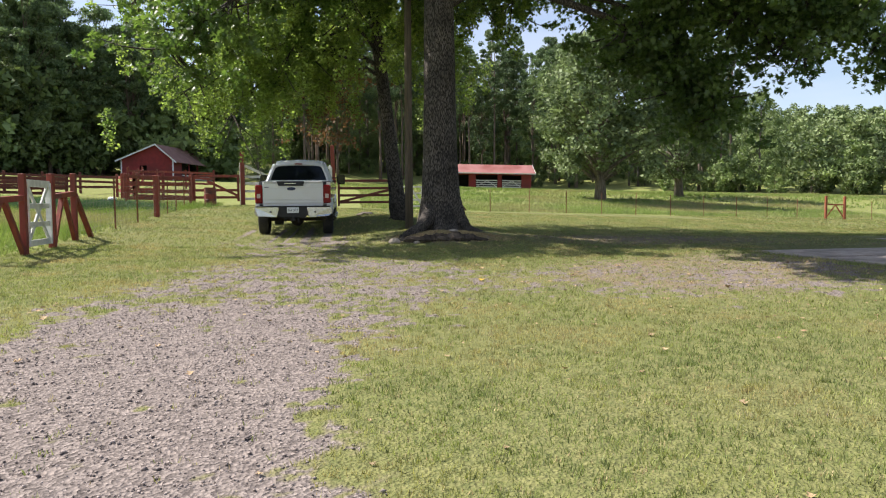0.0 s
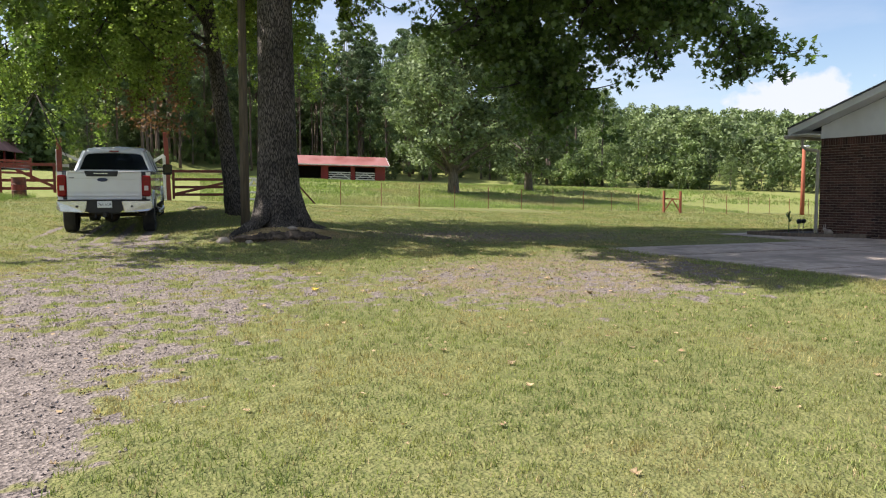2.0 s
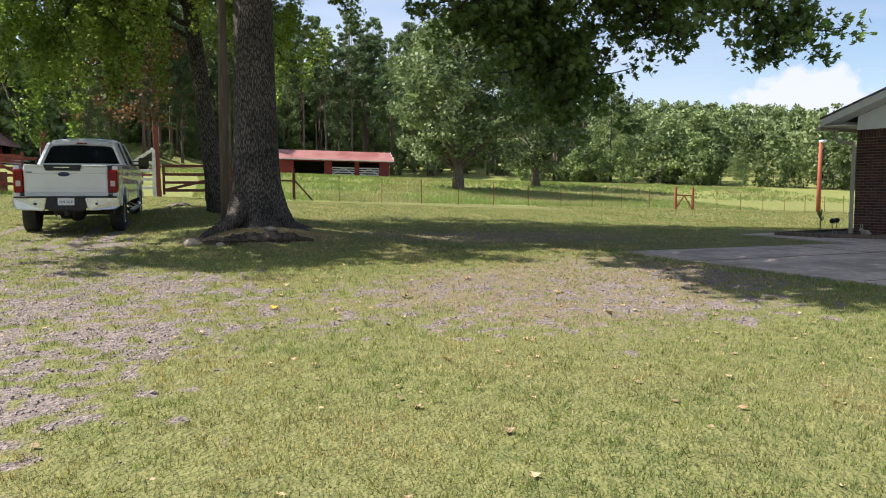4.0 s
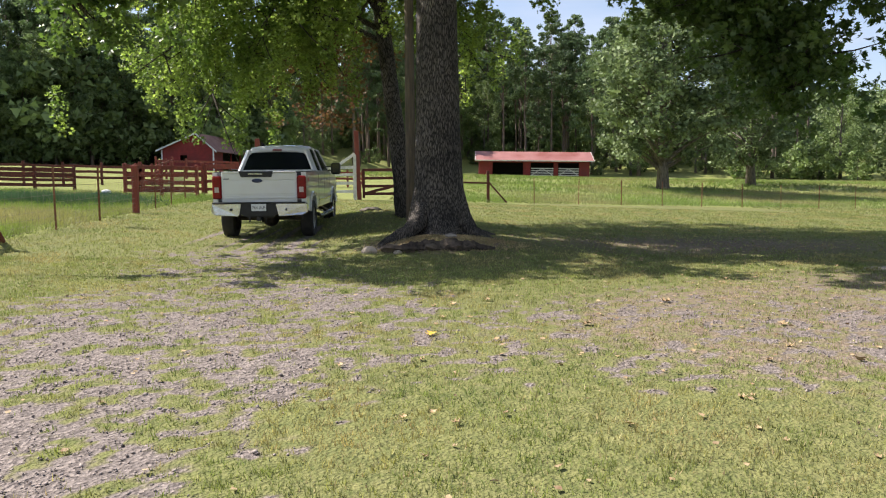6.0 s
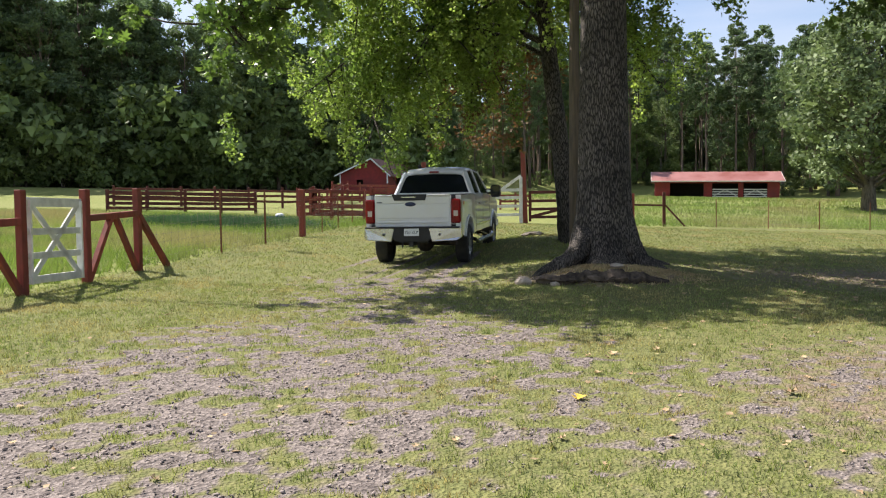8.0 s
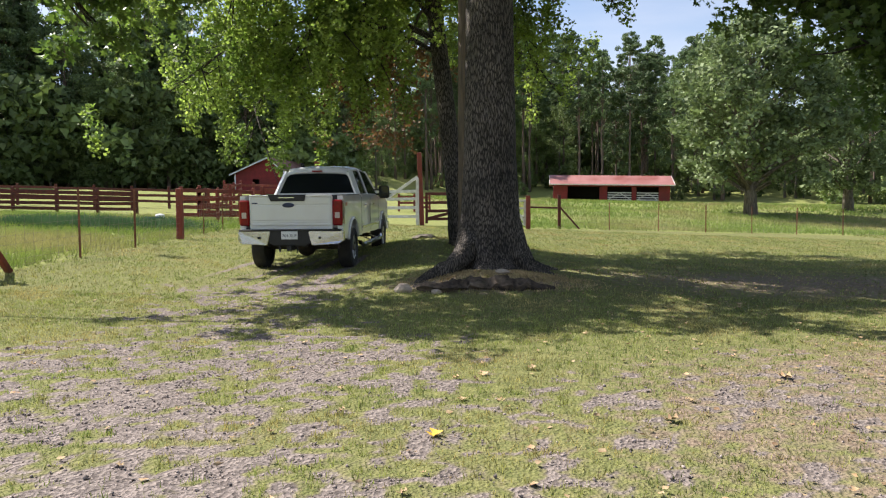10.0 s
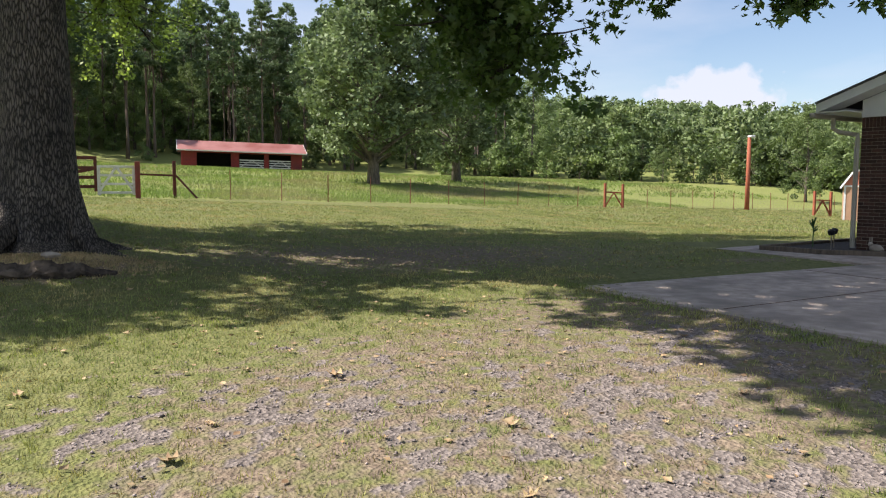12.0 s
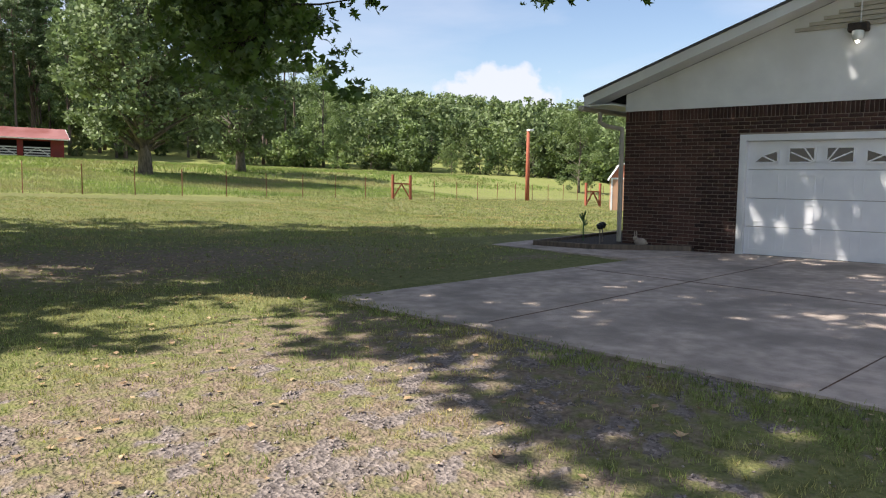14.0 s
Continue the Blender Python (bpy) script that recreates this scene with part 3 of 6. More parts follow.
def big_tree(name, label, base, r0, height, lean, boughs, leafmat, barkmat, seed, leaf, per, twigs, flare=2.0, lobes=True, spread=0.75,
             strands=0, seg=24):
    """A near tree: flared trunk, limbs with the given ends and lengths of foliage along them, twigs and leaves."""
    rng = np.random.default_rng(seed)
    t = thing(name, label, "tree")
    base = Vector(base)
    bm = bmesh.new()
    pts, rad = [], []
    for h, f in ((-0.35, flare * 1.25), (0.0, flare), (0.18, flare * 0.78), (0.45, 1.32), (0.9, 1.12), (1.8, 1.0), (3.4, 0.92), (5.5, 0.86), (8, 0.74), (height, 0.3)):
        k = h / height
        pts.append(base + Vector((lean[0] * k, lean[1] * k, h)))
        rad.append(r0 * f)
    rings = tube(bm, pts, rad, seg)
    for i, ring in enumerate(rings[:5]):
        amp = (0.42, 0.36, 0.26, 0.12, 0.04)[i] * (flare - 1)
        for v in ring:
            d = v.co - pts[i]
            a = math.atan2(d.y, d.x)
            k = 1 + amp * (0.6 * math.sin(5 * a + seed) + 0.4 * math.sin(8 * a + 1.3 * seed))
            v.co = pts[i] + Vector((d.x * k, d.y * k, d.z))
    part("trunk", bm, barkmat, t, smooth=True)
    bm = bmesh.new()
    cs, rs = [], []
    for j, (h, end, sag, r, foliage, rad_f, dens) in enumerate(boughs):
        k = h / height
        a = base + Vector((lean[0] * k, lean[1] * k, h))
        path = bezier(a, end, sag, 9, 0.35, seed + j)
        tube(bm, path, [r * (1 - 0.85 * i / 8) for i in range(9)], 8)
        for i in range(int(dens)):
            s = foliage + (1 - foliage) * rng.random() ** 0.8
            q = path[min(8, int(s * 8))].lerp(path[min(8, int(s * 8) + 1)], s * 8 % 1)
            off = rng.normal(size=3) * rad_f * np.array([0.62, 0.62, 0.5])
            c = np.array(q) + off
            if c[2] < base.z + 1.9:
                continue
            cs.append(c)
            rs.append(rng.uniform(0.3, 0.62) * spread)
            for k in range(strands):
                c = c + np.array([rng.normal(0, 0.06), rng.normal(0, 0.06), -0.3])
                if c[2] > base.z + 1.7:
                    cs.append(c)
                    rs.append(0.2 + 0.1 * rng.random())
            if rng.random() < twigs:
                tube(bm, bezier(q, c, -0.1, 4, 0.15, seed + i), [0.028, 0.02, 0.014, 0.007], 4, cap=False)
    part("limb", bm, barkmat, t, smooth=True)
    v, f = leaf_cloud(rng, np.array(cs), np.array(rs), per, leaf, lobes=lobes)
    arrays("crown", v, f, leafmat, t)
    return t


def oak():
    x, y, z = 3.75, -1.5, gz(3.75, -1.5) - 0.05
    boughs = []
    low = [  # height on the trunk, end, sag, thickness, where foliage starts, its spread, clumps
        (5.5, (10.5, -2.4, 2.8), 1.6, 0.16, 0.66, 0.85, 200),
        (5.9, (12.7, -6.1, 3.7), 1.7, 0.13, 0.74, 0.6, 95),
        (6.2, (11.9, -3.9, 4.1), 1.5, 0.13, 0.6, 0.8, 120),
        (6.5, (12.6, -4.3, 5.0), 1.3, 0.12, 0.6, 0.9, 120),
        (5.8, (10.8, -1.2, 4.2), 1.3, 0.14, 0.68, 0.9, 35),
        (6.6, (11.7, -2.6, 5.2), 1.1, 0.13, 0.62, 0.9, 60),
        (6.3, (11.6, 1.8, 6.4), 1.2, 0.15, 0.55, 1.3, 48),
        (6.0, (-2.3, -3.3, 4.2), 1.4, 0.14, 0.62, 1.1, 105),
        (6.4, (-4.0, 0.2, 6.2), 1.1, 0.14, 0.5, 1.4, 80),
        (6.6, (7.4, 5.4, 7.2), 1.0, 0.13, 0.5, 1.3, 60),
        (7.2, (1.6, 6.6, 7.4), 0.8, 0.13, 0.5, 1.3, 70),
        (7.0, (10.2, 3.0, 6.3), 0.9, 0.12, 0.5, 1.1, 50),
        (7.8, (3.4, -6.3, 9.8), 0.8, 0.12, 0.72, 1.2, 110),
    ]
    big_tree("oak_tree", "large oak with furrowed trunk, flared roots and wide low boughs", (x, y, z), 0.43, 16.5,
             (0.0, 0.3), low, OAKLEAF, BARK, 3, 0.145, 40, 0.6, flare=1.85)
    # the top of the crown, mostly out of view, laid out by the shade it casts
    tree = bpy.data.objects["oak_tree"]
    rng = np.random.default_rng(8)
    cs, rs = [], []
    for k in range(430):
        a, r, u = rng.uniform(0, 2 * math.pi), math.sqrt(rng.random()), rng.random()
        cs.append((8.5 + math.cos(a) * r * 6.6, -4.1 + math.sin(a) * r * 5.9, z + 7.9 + 4.0 * u * (1 - 0.5 * r)))
        rs.append(rng.uniform(0.5, 0.9))
    for k in range(400):
        a, r, u = rng.uniform(0, 2 * math.pi), math.sqrt(rng.random()), rng.random()
        w = 1 - 0.45 * u
        if 4.3 + math.cos(a) * r * 9.0 * w < -0.8 and 5.3 + math.sin(a) * r * 7.2 * w > 2.6 and k % 2:
            continue
        cs.append((4.3 + math.cos(a) * r * 9.0 * w, 5.3 + math.sin(a) * r * 7.2 * w, z + 7.6 + 8.5 * u))
        rs.append(rng.uniform(0.45, 0.85))
    # extra unseen clumps added to keep sun off the garage and brick wall
    for k in range(80):
        cs.append((rng.uniform(9, 14), rng.uniform(-1.5, 2.5), z + rng.uniform(8.2, 11)))
        rs.append(rng.uniform(0.5, 0.9))
    # two more unseen groups added to shade the lawn and the gravel
    for n, cx, cy, r, lo, hi in ((48, -0.8, -0.5, 2.3, 7.7, 9.6), (22, 2.7, -6.9, 1.4, 8.4, 10.2)):
        for k in range(n):
            a, q = rng.uniform(0, 2 * math.pi), math.sqrt(rng.random()) * r
            cs.append((cx + math.cos(a) * q, cy + math.sin(a) * q, z + rng.uniform(lo, hi)))
            rs.append(rng.uniform(0.45, 0.75))
    v, f = leaf_cloud(rng, np.array(cs), np.array(rs), 42, 0.24)
    arrays("upper_crown", v, f, OAKLEAF, tree)
    bm = bmesh.new()
    for k in range(0, 760, 22):
        c = Vector(cs[k])
        tube(bm, bezier((x, y + 0.2, min(z + 13, c.z - 1.5)), c, 0.3, 5, 0.3, k), [0.11, 0.09, 0.06, 0.04, 0.015], 6)
    part("upper_limb", bm, BARK, tree)["kind"] = "stuff"


def gum():
    x, y = 3.08, 4.2
    z = gz(x, y) - 0.05
    boughs = []
    ends = [(-3.8, 3.6, 3.6), (-2.4, 5.4, 3.4), (-1.0, 3.2, 3.9), (0.4, 5.6, 4.3), (-4.4, 6.2, 4.8), (-2.0, 2.4, 5.4), (1.4, 2.8, 6.0), (4.6, 6.8, 5.0), (6.4, 5.0, 6.4),
            (-5.0, 4.6, 6.4), (0.2, 7.6, 5.2), (5.2, 8.0, 4.6)]
    for i, e in enumerate(ends):
        boughs.append((4.6 + 0.35 * i, (e[0], e[1], z + e[2] + 0.1), 1.3, 0.06, 0.4, 1.2, 37))
    rng = np.random.default_rng(18)
    for k in range(9):
        a = k * 2.4
        h = 8.0 + 0.6 * k
        R = 5.6 - 0.35 * k
        boughs.append((h, (x - 1 + math.cos(a) * R, y + math.sin(a) * R, z + h + rng.uniform(0, 1.5)), 0.5, 0.07, 0.3, 1.6, 45))
    big_tree("sweetgum_tree", "slender dark-barked tree with drooping bright green foliage behind the oak", (x, y, z), 0.23, 13, (-1.5, 0.4), boughs,
             LIMELEAF, BARK, 11, 0.08, 48, 0.4, flare=1.6, lobes=False, spread=0.7, strands=3, seg=14)
    t = thing("dying_branch", "browned dying leaves hanging behind the oak", "branch")
    bm = bmesh.new()
    tube(bm, bezier((2.6, 5.0, z + 7.2), (1.0, 6.6, z + 4.1), -0.3, 6), [0.05, 0.045, 0.04, 0.03, 0.02, 0.01], 6)
    part("limb", bm, BARKGREY, t, smooth=True)
    r = np.random.default_rng(4)
    cs = np.stack([r.normal(0.9, 0.8, 70), r.normal(6.6, 0.7, 70), z + r.uniform(2.6, 5.4, 70)], 1)
    v, f = leaf_cloud(r, cs, np.full(70, 0.4), 30, 0.09)
    arrays("leaves", v, f, BROWNLEAF, t)


def crown_tree(name, label, height, crown_lo, width, leafmat, barkmat, seed, clumps, per, leaf, r0, conic=0.0, single=False, tuft=1.0):
    """A tree seen from afar: trunk, limbs, and a crown of leaf clumps with gaps; stands at the origin."""
    rng = np.random.default_rng(seed)
    t = thing(name, label, "tree")
    bm = bmesh.new()
    n = 7
    pts = [Vector((0.25 * math.sin(i * 1.7 + seed) * i / n, 0.25 * math.cos(i * 1.3 + seed) * i / n, height * 0.93 * i / (n - 1) - (0.6 if i == 0 else 0))) for i in range(n)]
    tube(bm, pts, [r0 * (1.35 if i == 0 else 1) * (1 - 0.86 * i / (n - 1)) for i in range(n)], 8, wob=0.2)
    part("trunk", bm, barkmat, t, smooth=True)
    bm = bmesh.new()
    cs, rs = [], []
    cl = height * crown_lo
    for i in range(clumps):
        u = rng.random() ** 0.85
        h = cl + (height - cl) * u
        if conic:
            prof = (0.25 + 0.75 * math.sqrt(max(0, 1 - u ** 1.6))) * (0.5 + 0.5 * min(1, u * 5)) * rng.uniform(0.75, 1.1)
        else:
            prof = math.sqrt(max(0.02, 1 - (2 * u - 0.85) ** 2 * (0.85 if u > 0.42 else 0.9)))
        a = rng.uniform(0, 2 * math.pi)
        R = width / 2 * prof * rng.uniform(0.45, 1.0) * (1 + 0.3 * math.sin(3 * a + seed) * (1 - conic))
        c = np.array([math.cos(a) * R, math.sin(a) * R, h])
        cs.append(c)
        rs.append(width * rng.uniform(0.07, 0.15) * (0.8 if conic else 1) * tuft)
        if i % 4 == 0:
            k = max(0.15, (h - 0.12 * height) / height * 0.92)
            q = pts[0].lerp(pts[-1], k)
            tube(bm, [q, q.lerp(Vector(c), 0.5) + Vector((0, 0, 0.2)), Vector(c)], [r0 * 0.28 * (1.2 - k), r0 * 0.18 * (1.2 - k), 0.02], 5, cap=False)
    part("limb", bm, barkmat, t, smooth=True)["kind"] = "stuff"
    v, f = leaf_cloud(rng, np.array(cs), np.array(rs), per, leaf, aspect=0.8, flat=0.6 if conic else 0.8, single=single)
    arrays("crown", v, f, leafmat, t)
    return t


def place(t, x, y, s=1.0, rot=0.0, dz=0.0, sz=1.0):
    return Matrix.Translation((x, y, gz(x, y) + dz)) @ Matrix.Rotation(rot, 4, "Z") @ Matrix.Diagonal((s, s, s * sz, 1))


def field_trees():
    specs = [("field_oak", "round leafy oak standing in the pasture", 23.9, 46.4, 15.2, 0.17, 12.8, 0.45, 21, 390),
             ("field_oak", "broad oak with pale trunk in the pasture", 35.9, 56.5, 14.3, 0.14, 10.8, 0.42, 22, 170)]
    for name, label, x, y, h, lo, w, r0, seed, cl in specs:
        t = crown_tree(name, label, h, lo, w, FARLEAF, BARKGREY, seed, cl, 75, 0.24, r0, tuft=0.68)
        t.matrix_basis = place(t, x, y)


def woods():
    rng = np.random.default_rng(77)
    protos = []
    for i in range(3):
        protos.append(crown_tree("pine_tree", "tall pine at the edge of the woods", 21 + i, 0.30, 8.5, PINELEAF, PINEBARK, 30 + i, 110, 120, 0.25, 0.26, conic=0.6, single=True))
    for i in range(3):
        protos.append(crown_tree("woodland_tree", "full-crowned broadleaf tree in the woods", 15 + 2 * i, 0.07, 9.0, WOODLEAF, BARKGREY, 40 + i, 90, 150, 0.2, 0.24, single=True))
    for i in range(2):
        protos.append(crown_tree("bare_trunked_pine", "tall pine with a long bare trunk", 23 + i, 0.55, 6.5, PINELEAF, PINEBARK, 50 + i, 60, 110, 0.24, 0.22, conic=0.4, single=True))
    bush = crown_tree("understorey_bush", "leafy undergrowth at the edge of the woods", 3.4, 0.02, 4.6, WOODLEAF, BARKGREY, 60, 26, 60, 0.24, 0.05, single=True)
    used = set()

    def put(src, x, y, s, group):
        m = place(src, x, y, s, rng.uniform(0, 6.28), -0.15)
        if src.name in used:
            copy_thing(src, m)["group"] = group
        else:
            src.matrix_basis = m
            src["group"] = group
            used.add(src.name)

    def edge(x):
        return float(np.interp(x, FX, FY))

    # left pine wood: dense, tall
    for k in range(115):
        x = rng.uniform(-95, -14)
        y = edge(x) + 1 + abs(rng.normal(0, 1)) * 9
        put(protos[int(rng.integers(0, 3))], x, y, float(np.interp(x, [-70, -45, -28, -14], [1.08, 1.02, 0.84, 0.7])) * rng.uniform(0.92, 1.08), "trees of the left wood")
    for k in range(20):
        x = rng.uniform(-75, -10)
        put(protos[3 + int(rng.integers(0, 3))], x, edge(x) + rng.uniform(-1, 5), rng.uniform(0.65, 0.9), "trees of the left wood")
    # open pine wood on the slope behind the sheds
    for k in range(235):
        x = rng.uniform(-16, 66)
        dd = rng.random() ** 1.3 * 62
        y = edge(x) + 4 + dd
        q = rng.random()
        i = 6 + int(rng.integers(0, 2)) if q < (0.6 if dd < 20 else 0.25) else (3 + int(rng.integers(0, 3)) if q < 0.85 else int(rng.integers(0, 3)))
        if dd < 20 and rng.random() < 0.4:
            continue
        tall = 1.18 if dd > 36 and x < 45 else 1.0
        put(protos[i], x, y, rng.uniform(0.85, 1.12) * tall, "trees of the hillside wood")
    # right-hand tree line
    for k in range(135):
        x = rng.uniform(50, 165)
        y = edge(x) + 0.5 + rng.random() ** 1.4 * 42
        put(protos[3 + int(rng.integers(0, 3))] if rng.random() < 0.93 else protos[int(rng.integers(0, 3))], x, y, rng.uniform(0.24, 0.42), "trees of the far tree line")
    for x, y in ((70, 44), (74, 40.5), (77, 36), (80, 31)):
        put(protos[3 + int(rng.integers(0, 3))], x, y, rng.uniform(0.78, 0.9), "trees of the far tree line")
    for k in range(60):
        x = rng.uniform(-80, -14)
        put(bush, x, edge(x) + rng.uniform(0, 7), rng.uniform(1.0, 1.9), "undergrowth along the woods")
    for k in range(150):
        x = rng.uniform(-90, 150)
        if -12 < x < 50:
            put(bush, x, edge(x) + rng.uniform(4, 34), rng.uniform(0.3, 0.75), "undergrowth along the woods")
            continue
        put(bush, x, edge(x) + rng.uniform(-0.5, 5), rng.uniform(0.6, 1.2), "undergrowth along the woods")


def far_hills():
    """Woods beyond, too many and too far to count: joined crowns of leaf clumps on the hills."""
    rng = np.random.default_rng(9)
    cs, rs = [], []
    for k in range(3600):
        a = rng.uniform(-0.75, 1.1)
        R = rng.uniform(110, 300)
        x, y = math.sin(a) * R, math.cos(a) * R - 10
        if y < np.interp(x, FX, FY) + 34:
            continue
        h = rng.uniform(7, 12)
        w = rng.uniform(2.2, 4.4)
        z = gz(x, y)
        for j in range(3):
            cs.append((x + rng.normal(0, w * 0.35), y + rng.normal(0, w * 0.35), z + h * (0.4 + 0.27 * j)))
            rs.append(w * (0.95 - 0.24 * j))
    v, f = leaf_cloud(rng, np.array(cs), np.array(rs), 66, 0.62, aspect=0.9, single=True)
    ob = arrays("distant_woods", v, f, HAZELEAF)
    tagged(ob, "distant wooded hills", "woods", kind="stuff")


oak()
gum()
field_trees()
woods()
far_hills()


# ---- house with the garage ----
def local(origin, xdir):
    """Frame with x along xdir, y into the building, z up."""
    m = Matrix.Identity(4)
    inward = Vector((-xdir.y, xdir.x, 0))
    for i, v in enumerate((xdir, inward, Vector((0, 0, 1)))):
        m[0][i], m[1][i], m[2][i] = v
    return Matrix.Translation(origin) @ m


HM = local(HC, HD)
WALL_H, DOOR0, DOORW, DOORH = 2.58, 2.18, 4.88, 2.08
HOUSE_W, HOUSE_D, PITCH, LIFT = 9.4, 11.0, 0.35, 0.32


def house():
    h = thing("house", "brick house end with white gable and garage door", "house", at=HM)
    bm = bmesh.new()
    d1 = DOOR0 + DOORW
    box(bm, (0, 0, -0.1), (DOOR0, 0.2, WALL_H))
    box(bm, (d1, 0, -0.1), (HOUSE_W, 0.2, WALL_H))
    box(bm, (DOOR0, 0, DOORH), (d1, 0.2, WALL_H))
    box(bm, (0, 0.2, -0.1), (0.2, HOUSE_D, WALL_H))
    box(bm, (HOUSE_W - 0.2, 0.2, -0.1), (HOUSE_W, HOUSE_D, WALL_H))
    box(bm, (0.2, HOUSE_D - 0.2, -0.1), (HOUSE_W - 0.2, HOUSE_D, WALL_H))
    wall = part("wall", bm, MORTAR, h, "dark brown brick wall")
    # gable
    mid, rise = HOUSE_W / 2, HOUSE_W / 2 * PITCH
    bm = bmesh.new()
    prism(bm, [(0.0, WALL_H), (HOUSE_W, WALL_H), (HOUSE_W, WALL_H + LIFT), (mid, WALL_H + LIFT + rise), (0.0, WALL_H + LIFT)], 1, -0.015, 0.12)
    box(bm, (0.0, -0.035, WALL_H - 0.005), (HOUSE_W, -0.015, WALL_H + 0.11))
    part("gable", bm, WHITEPAINT, h, "white painted gable")
    # louvred vent near the top
    bm = bmesh.new()
    vb, vt = WALL_H + 1.17, WALL_H + LIFT + rise - 0.12
    n = 9
    for i in range(n):
        z = vb + (vt - vb) * i / n
        half = (WALL_H + LIFT + rise - z - 0.2) / PITCH
        if half > 0.1:
            beam(bm, (mid - half, -0.035, z), (mid + half, -0.035, z), 0.05, 0.055)
    part("vent", bm, GUTTER, h, "tan gable louvre")
    # roof: two slabs with overhangs, soffit, rake boards
    over, rake = 0.62, 0.55
    bm = bmesh.new()
    for s in (-1, 1):
        xe = mid + s * (mid + over)
        ze = WALL_H + LIFT + 0.16 - over * PITCH
        zr = WALL_H + LIFT + 0.16 + rise
        poly = [(xe, ze), (mid, zr), (mid, zr + 0.04), (xe, ze + 0.04)]
        prism(bm, poly, 1, -rake - 0.03, HOUSE_D + rake)
    part("roof", bm, ROOFGREY, h, "dark shingle roof")
    bm = bmesh.new()
    for s in (-1, 1):
        xe = mid + s * (mid + over - 0.01)
        ze = WALL_H + LIFT + 0.156 - (over - 0.01) * PITCH
        zr = WALL_H + LIFT + 0.156 + rise
        b2 = bmesh.new()
        prism(b2, [(xe, ze), (mid, zr), (mid, zr - 0.17), (xe, ze - 0.17)], 1, -rake, -rake + 0.03)
        part("rake_board", b2, WHITEPAINT, h, "white rake board")
        bm = bmesh.new()
        prism(bm, [(xe, ze - 0.15), (mid, zr - 0.15), (mid, zr - 0.13), (xe, ze - 0.13)], 1, -rake + 0.03, -0.02)
        x0, x1 = sorted((xe, mid + s * (mid + 0.02)))
        box(bm, (x0, -rake + 0.03, ze - 0.17), (x1, HOUSE_D, ze - 0.145))
        box(bm, (xe - 0.02, -rake + 0.03, ze - 0.165), (xe + 0.005, HOUSE_D, ze - 0.002))
        part("soffit", bm, WHITEPAINT, h, "white boxed soffit")
    # gutter and downpipe at the corner
    bm = bmesh.new()
    ze = WALL_H + 0.12
    tube(bm, [(-0.55, -0.02, ze - 0.10), (-0.55, -0.02, ze - 0.3), (-0.42, -0.02, ze - 0.38), (-0.06, -0.03, ze - 0.45), (-0.06, -0.03, ze - 0.6), (-0.06, -0.03, 0.08)],
         [0.045] * 6, 8)
    part("downpipe", bm, GUTTER, h, "tan downpipe")
    bm = bmesh.new()
    box(bm, (-0.75, -rake, ze - 0.11), (-0.635, HOUSE_D, ze - 0.01), bevel=0.02)
    part("gutter", bm, GUTTER, h)
    # garage door: frame, panels, arched lights
    bm = bmesh.new()
    box(bm, (DOOR0 - 0.0, -0.025, -0.02), (DOOR0 + 0.11, 0.16, DOORH + 0.0), bevel=0.006)
    box(bm, (d1 - 0.11, -0.025, -0.02), (d1, 0.16, DOORH), bevel=0.006)
    box(bm, (DOOR0 + 0.11, -0.025, DOORH - 0.11), (d1 - 0.11, 0.16, DOORH), bevel=0.006)
    part("door_frame", bm, WHITEPAINT, h, "white garage door frame")
    door = thing("garage_door", "white panelled sectional garage door", "door")
    del door["category"]
    door.parent = h
    door["label"] = "white panelled sectional garage door with arched windows"
    dx0, dx1, top = DOOR0 + 0.11, d1 - 0.11, DOORH - 0.11
    rows = 4
    rh = top / rows
    for r in range(rows):
        bm = bmesh.new()
        box(bm, (dx0, 0.09, r * rh + 0.004), (dx1, 0.13, (r + 1) * rh - 0.004), bevel=0.004)
        cols = 8
        cw = (dx1 - dx0) / cols
        for c in range(cols):
            a = dx0 + c * cw
            if r < rows - 1:
                g = 0.012
                lo, hi = (a + 0.07, r * rh + 0.09), (a + cw - 0.05, (r + 1) * rh - 0.09)
                box(bm, (lo[0], 0.078, lo[1]), (hi[0], 0.0905, lo[1] + g))
                box(bm, (lo[0], 0.078, hi[1] - g), (hi[0], 0.0905, hi[1]))
                box(bm, (lo[0], 0.078, lo[1] + g), (lo[0] + g, 0.0905, hi[1] - g))
                box(bm, (hi[0] - g, 0.078, lo[1] + g), (hi[0], 0.0905, hi[1] - g))
        part("panel", bm, DOORWHITE, door)
    # lights of the top row: fans in groups of four
    bm_g, bm_b = bmesh.new(), bmesh.new()
    cw = (dx1 - dx0) / 8
    for c in range(8):
        a = dx0 + c * cw + 0.10
        b = a + cw - 0.17
        z0, z1 = 3 * rh + 0.12, 4 * rh - 0.12
        k = c % 4
        if k == 0:
            poly = [(a, z0), (b, z0), (b, z1 - 0.04), (a + 0.15, z0 + 0.12)]
        elif k == 3:
            poly = [(a, z0), (b, z0), (b - 0.15, z0 + 0.12), (a, z1 - 0.04)]
        else:
            poly = [(a, z0), (b, z0), (b, z1), (a, z1)]
        prism(bm_g, poly, 1, 0.072, 0.0895)
        hub = (a if k in (2, 3) else b, z0)
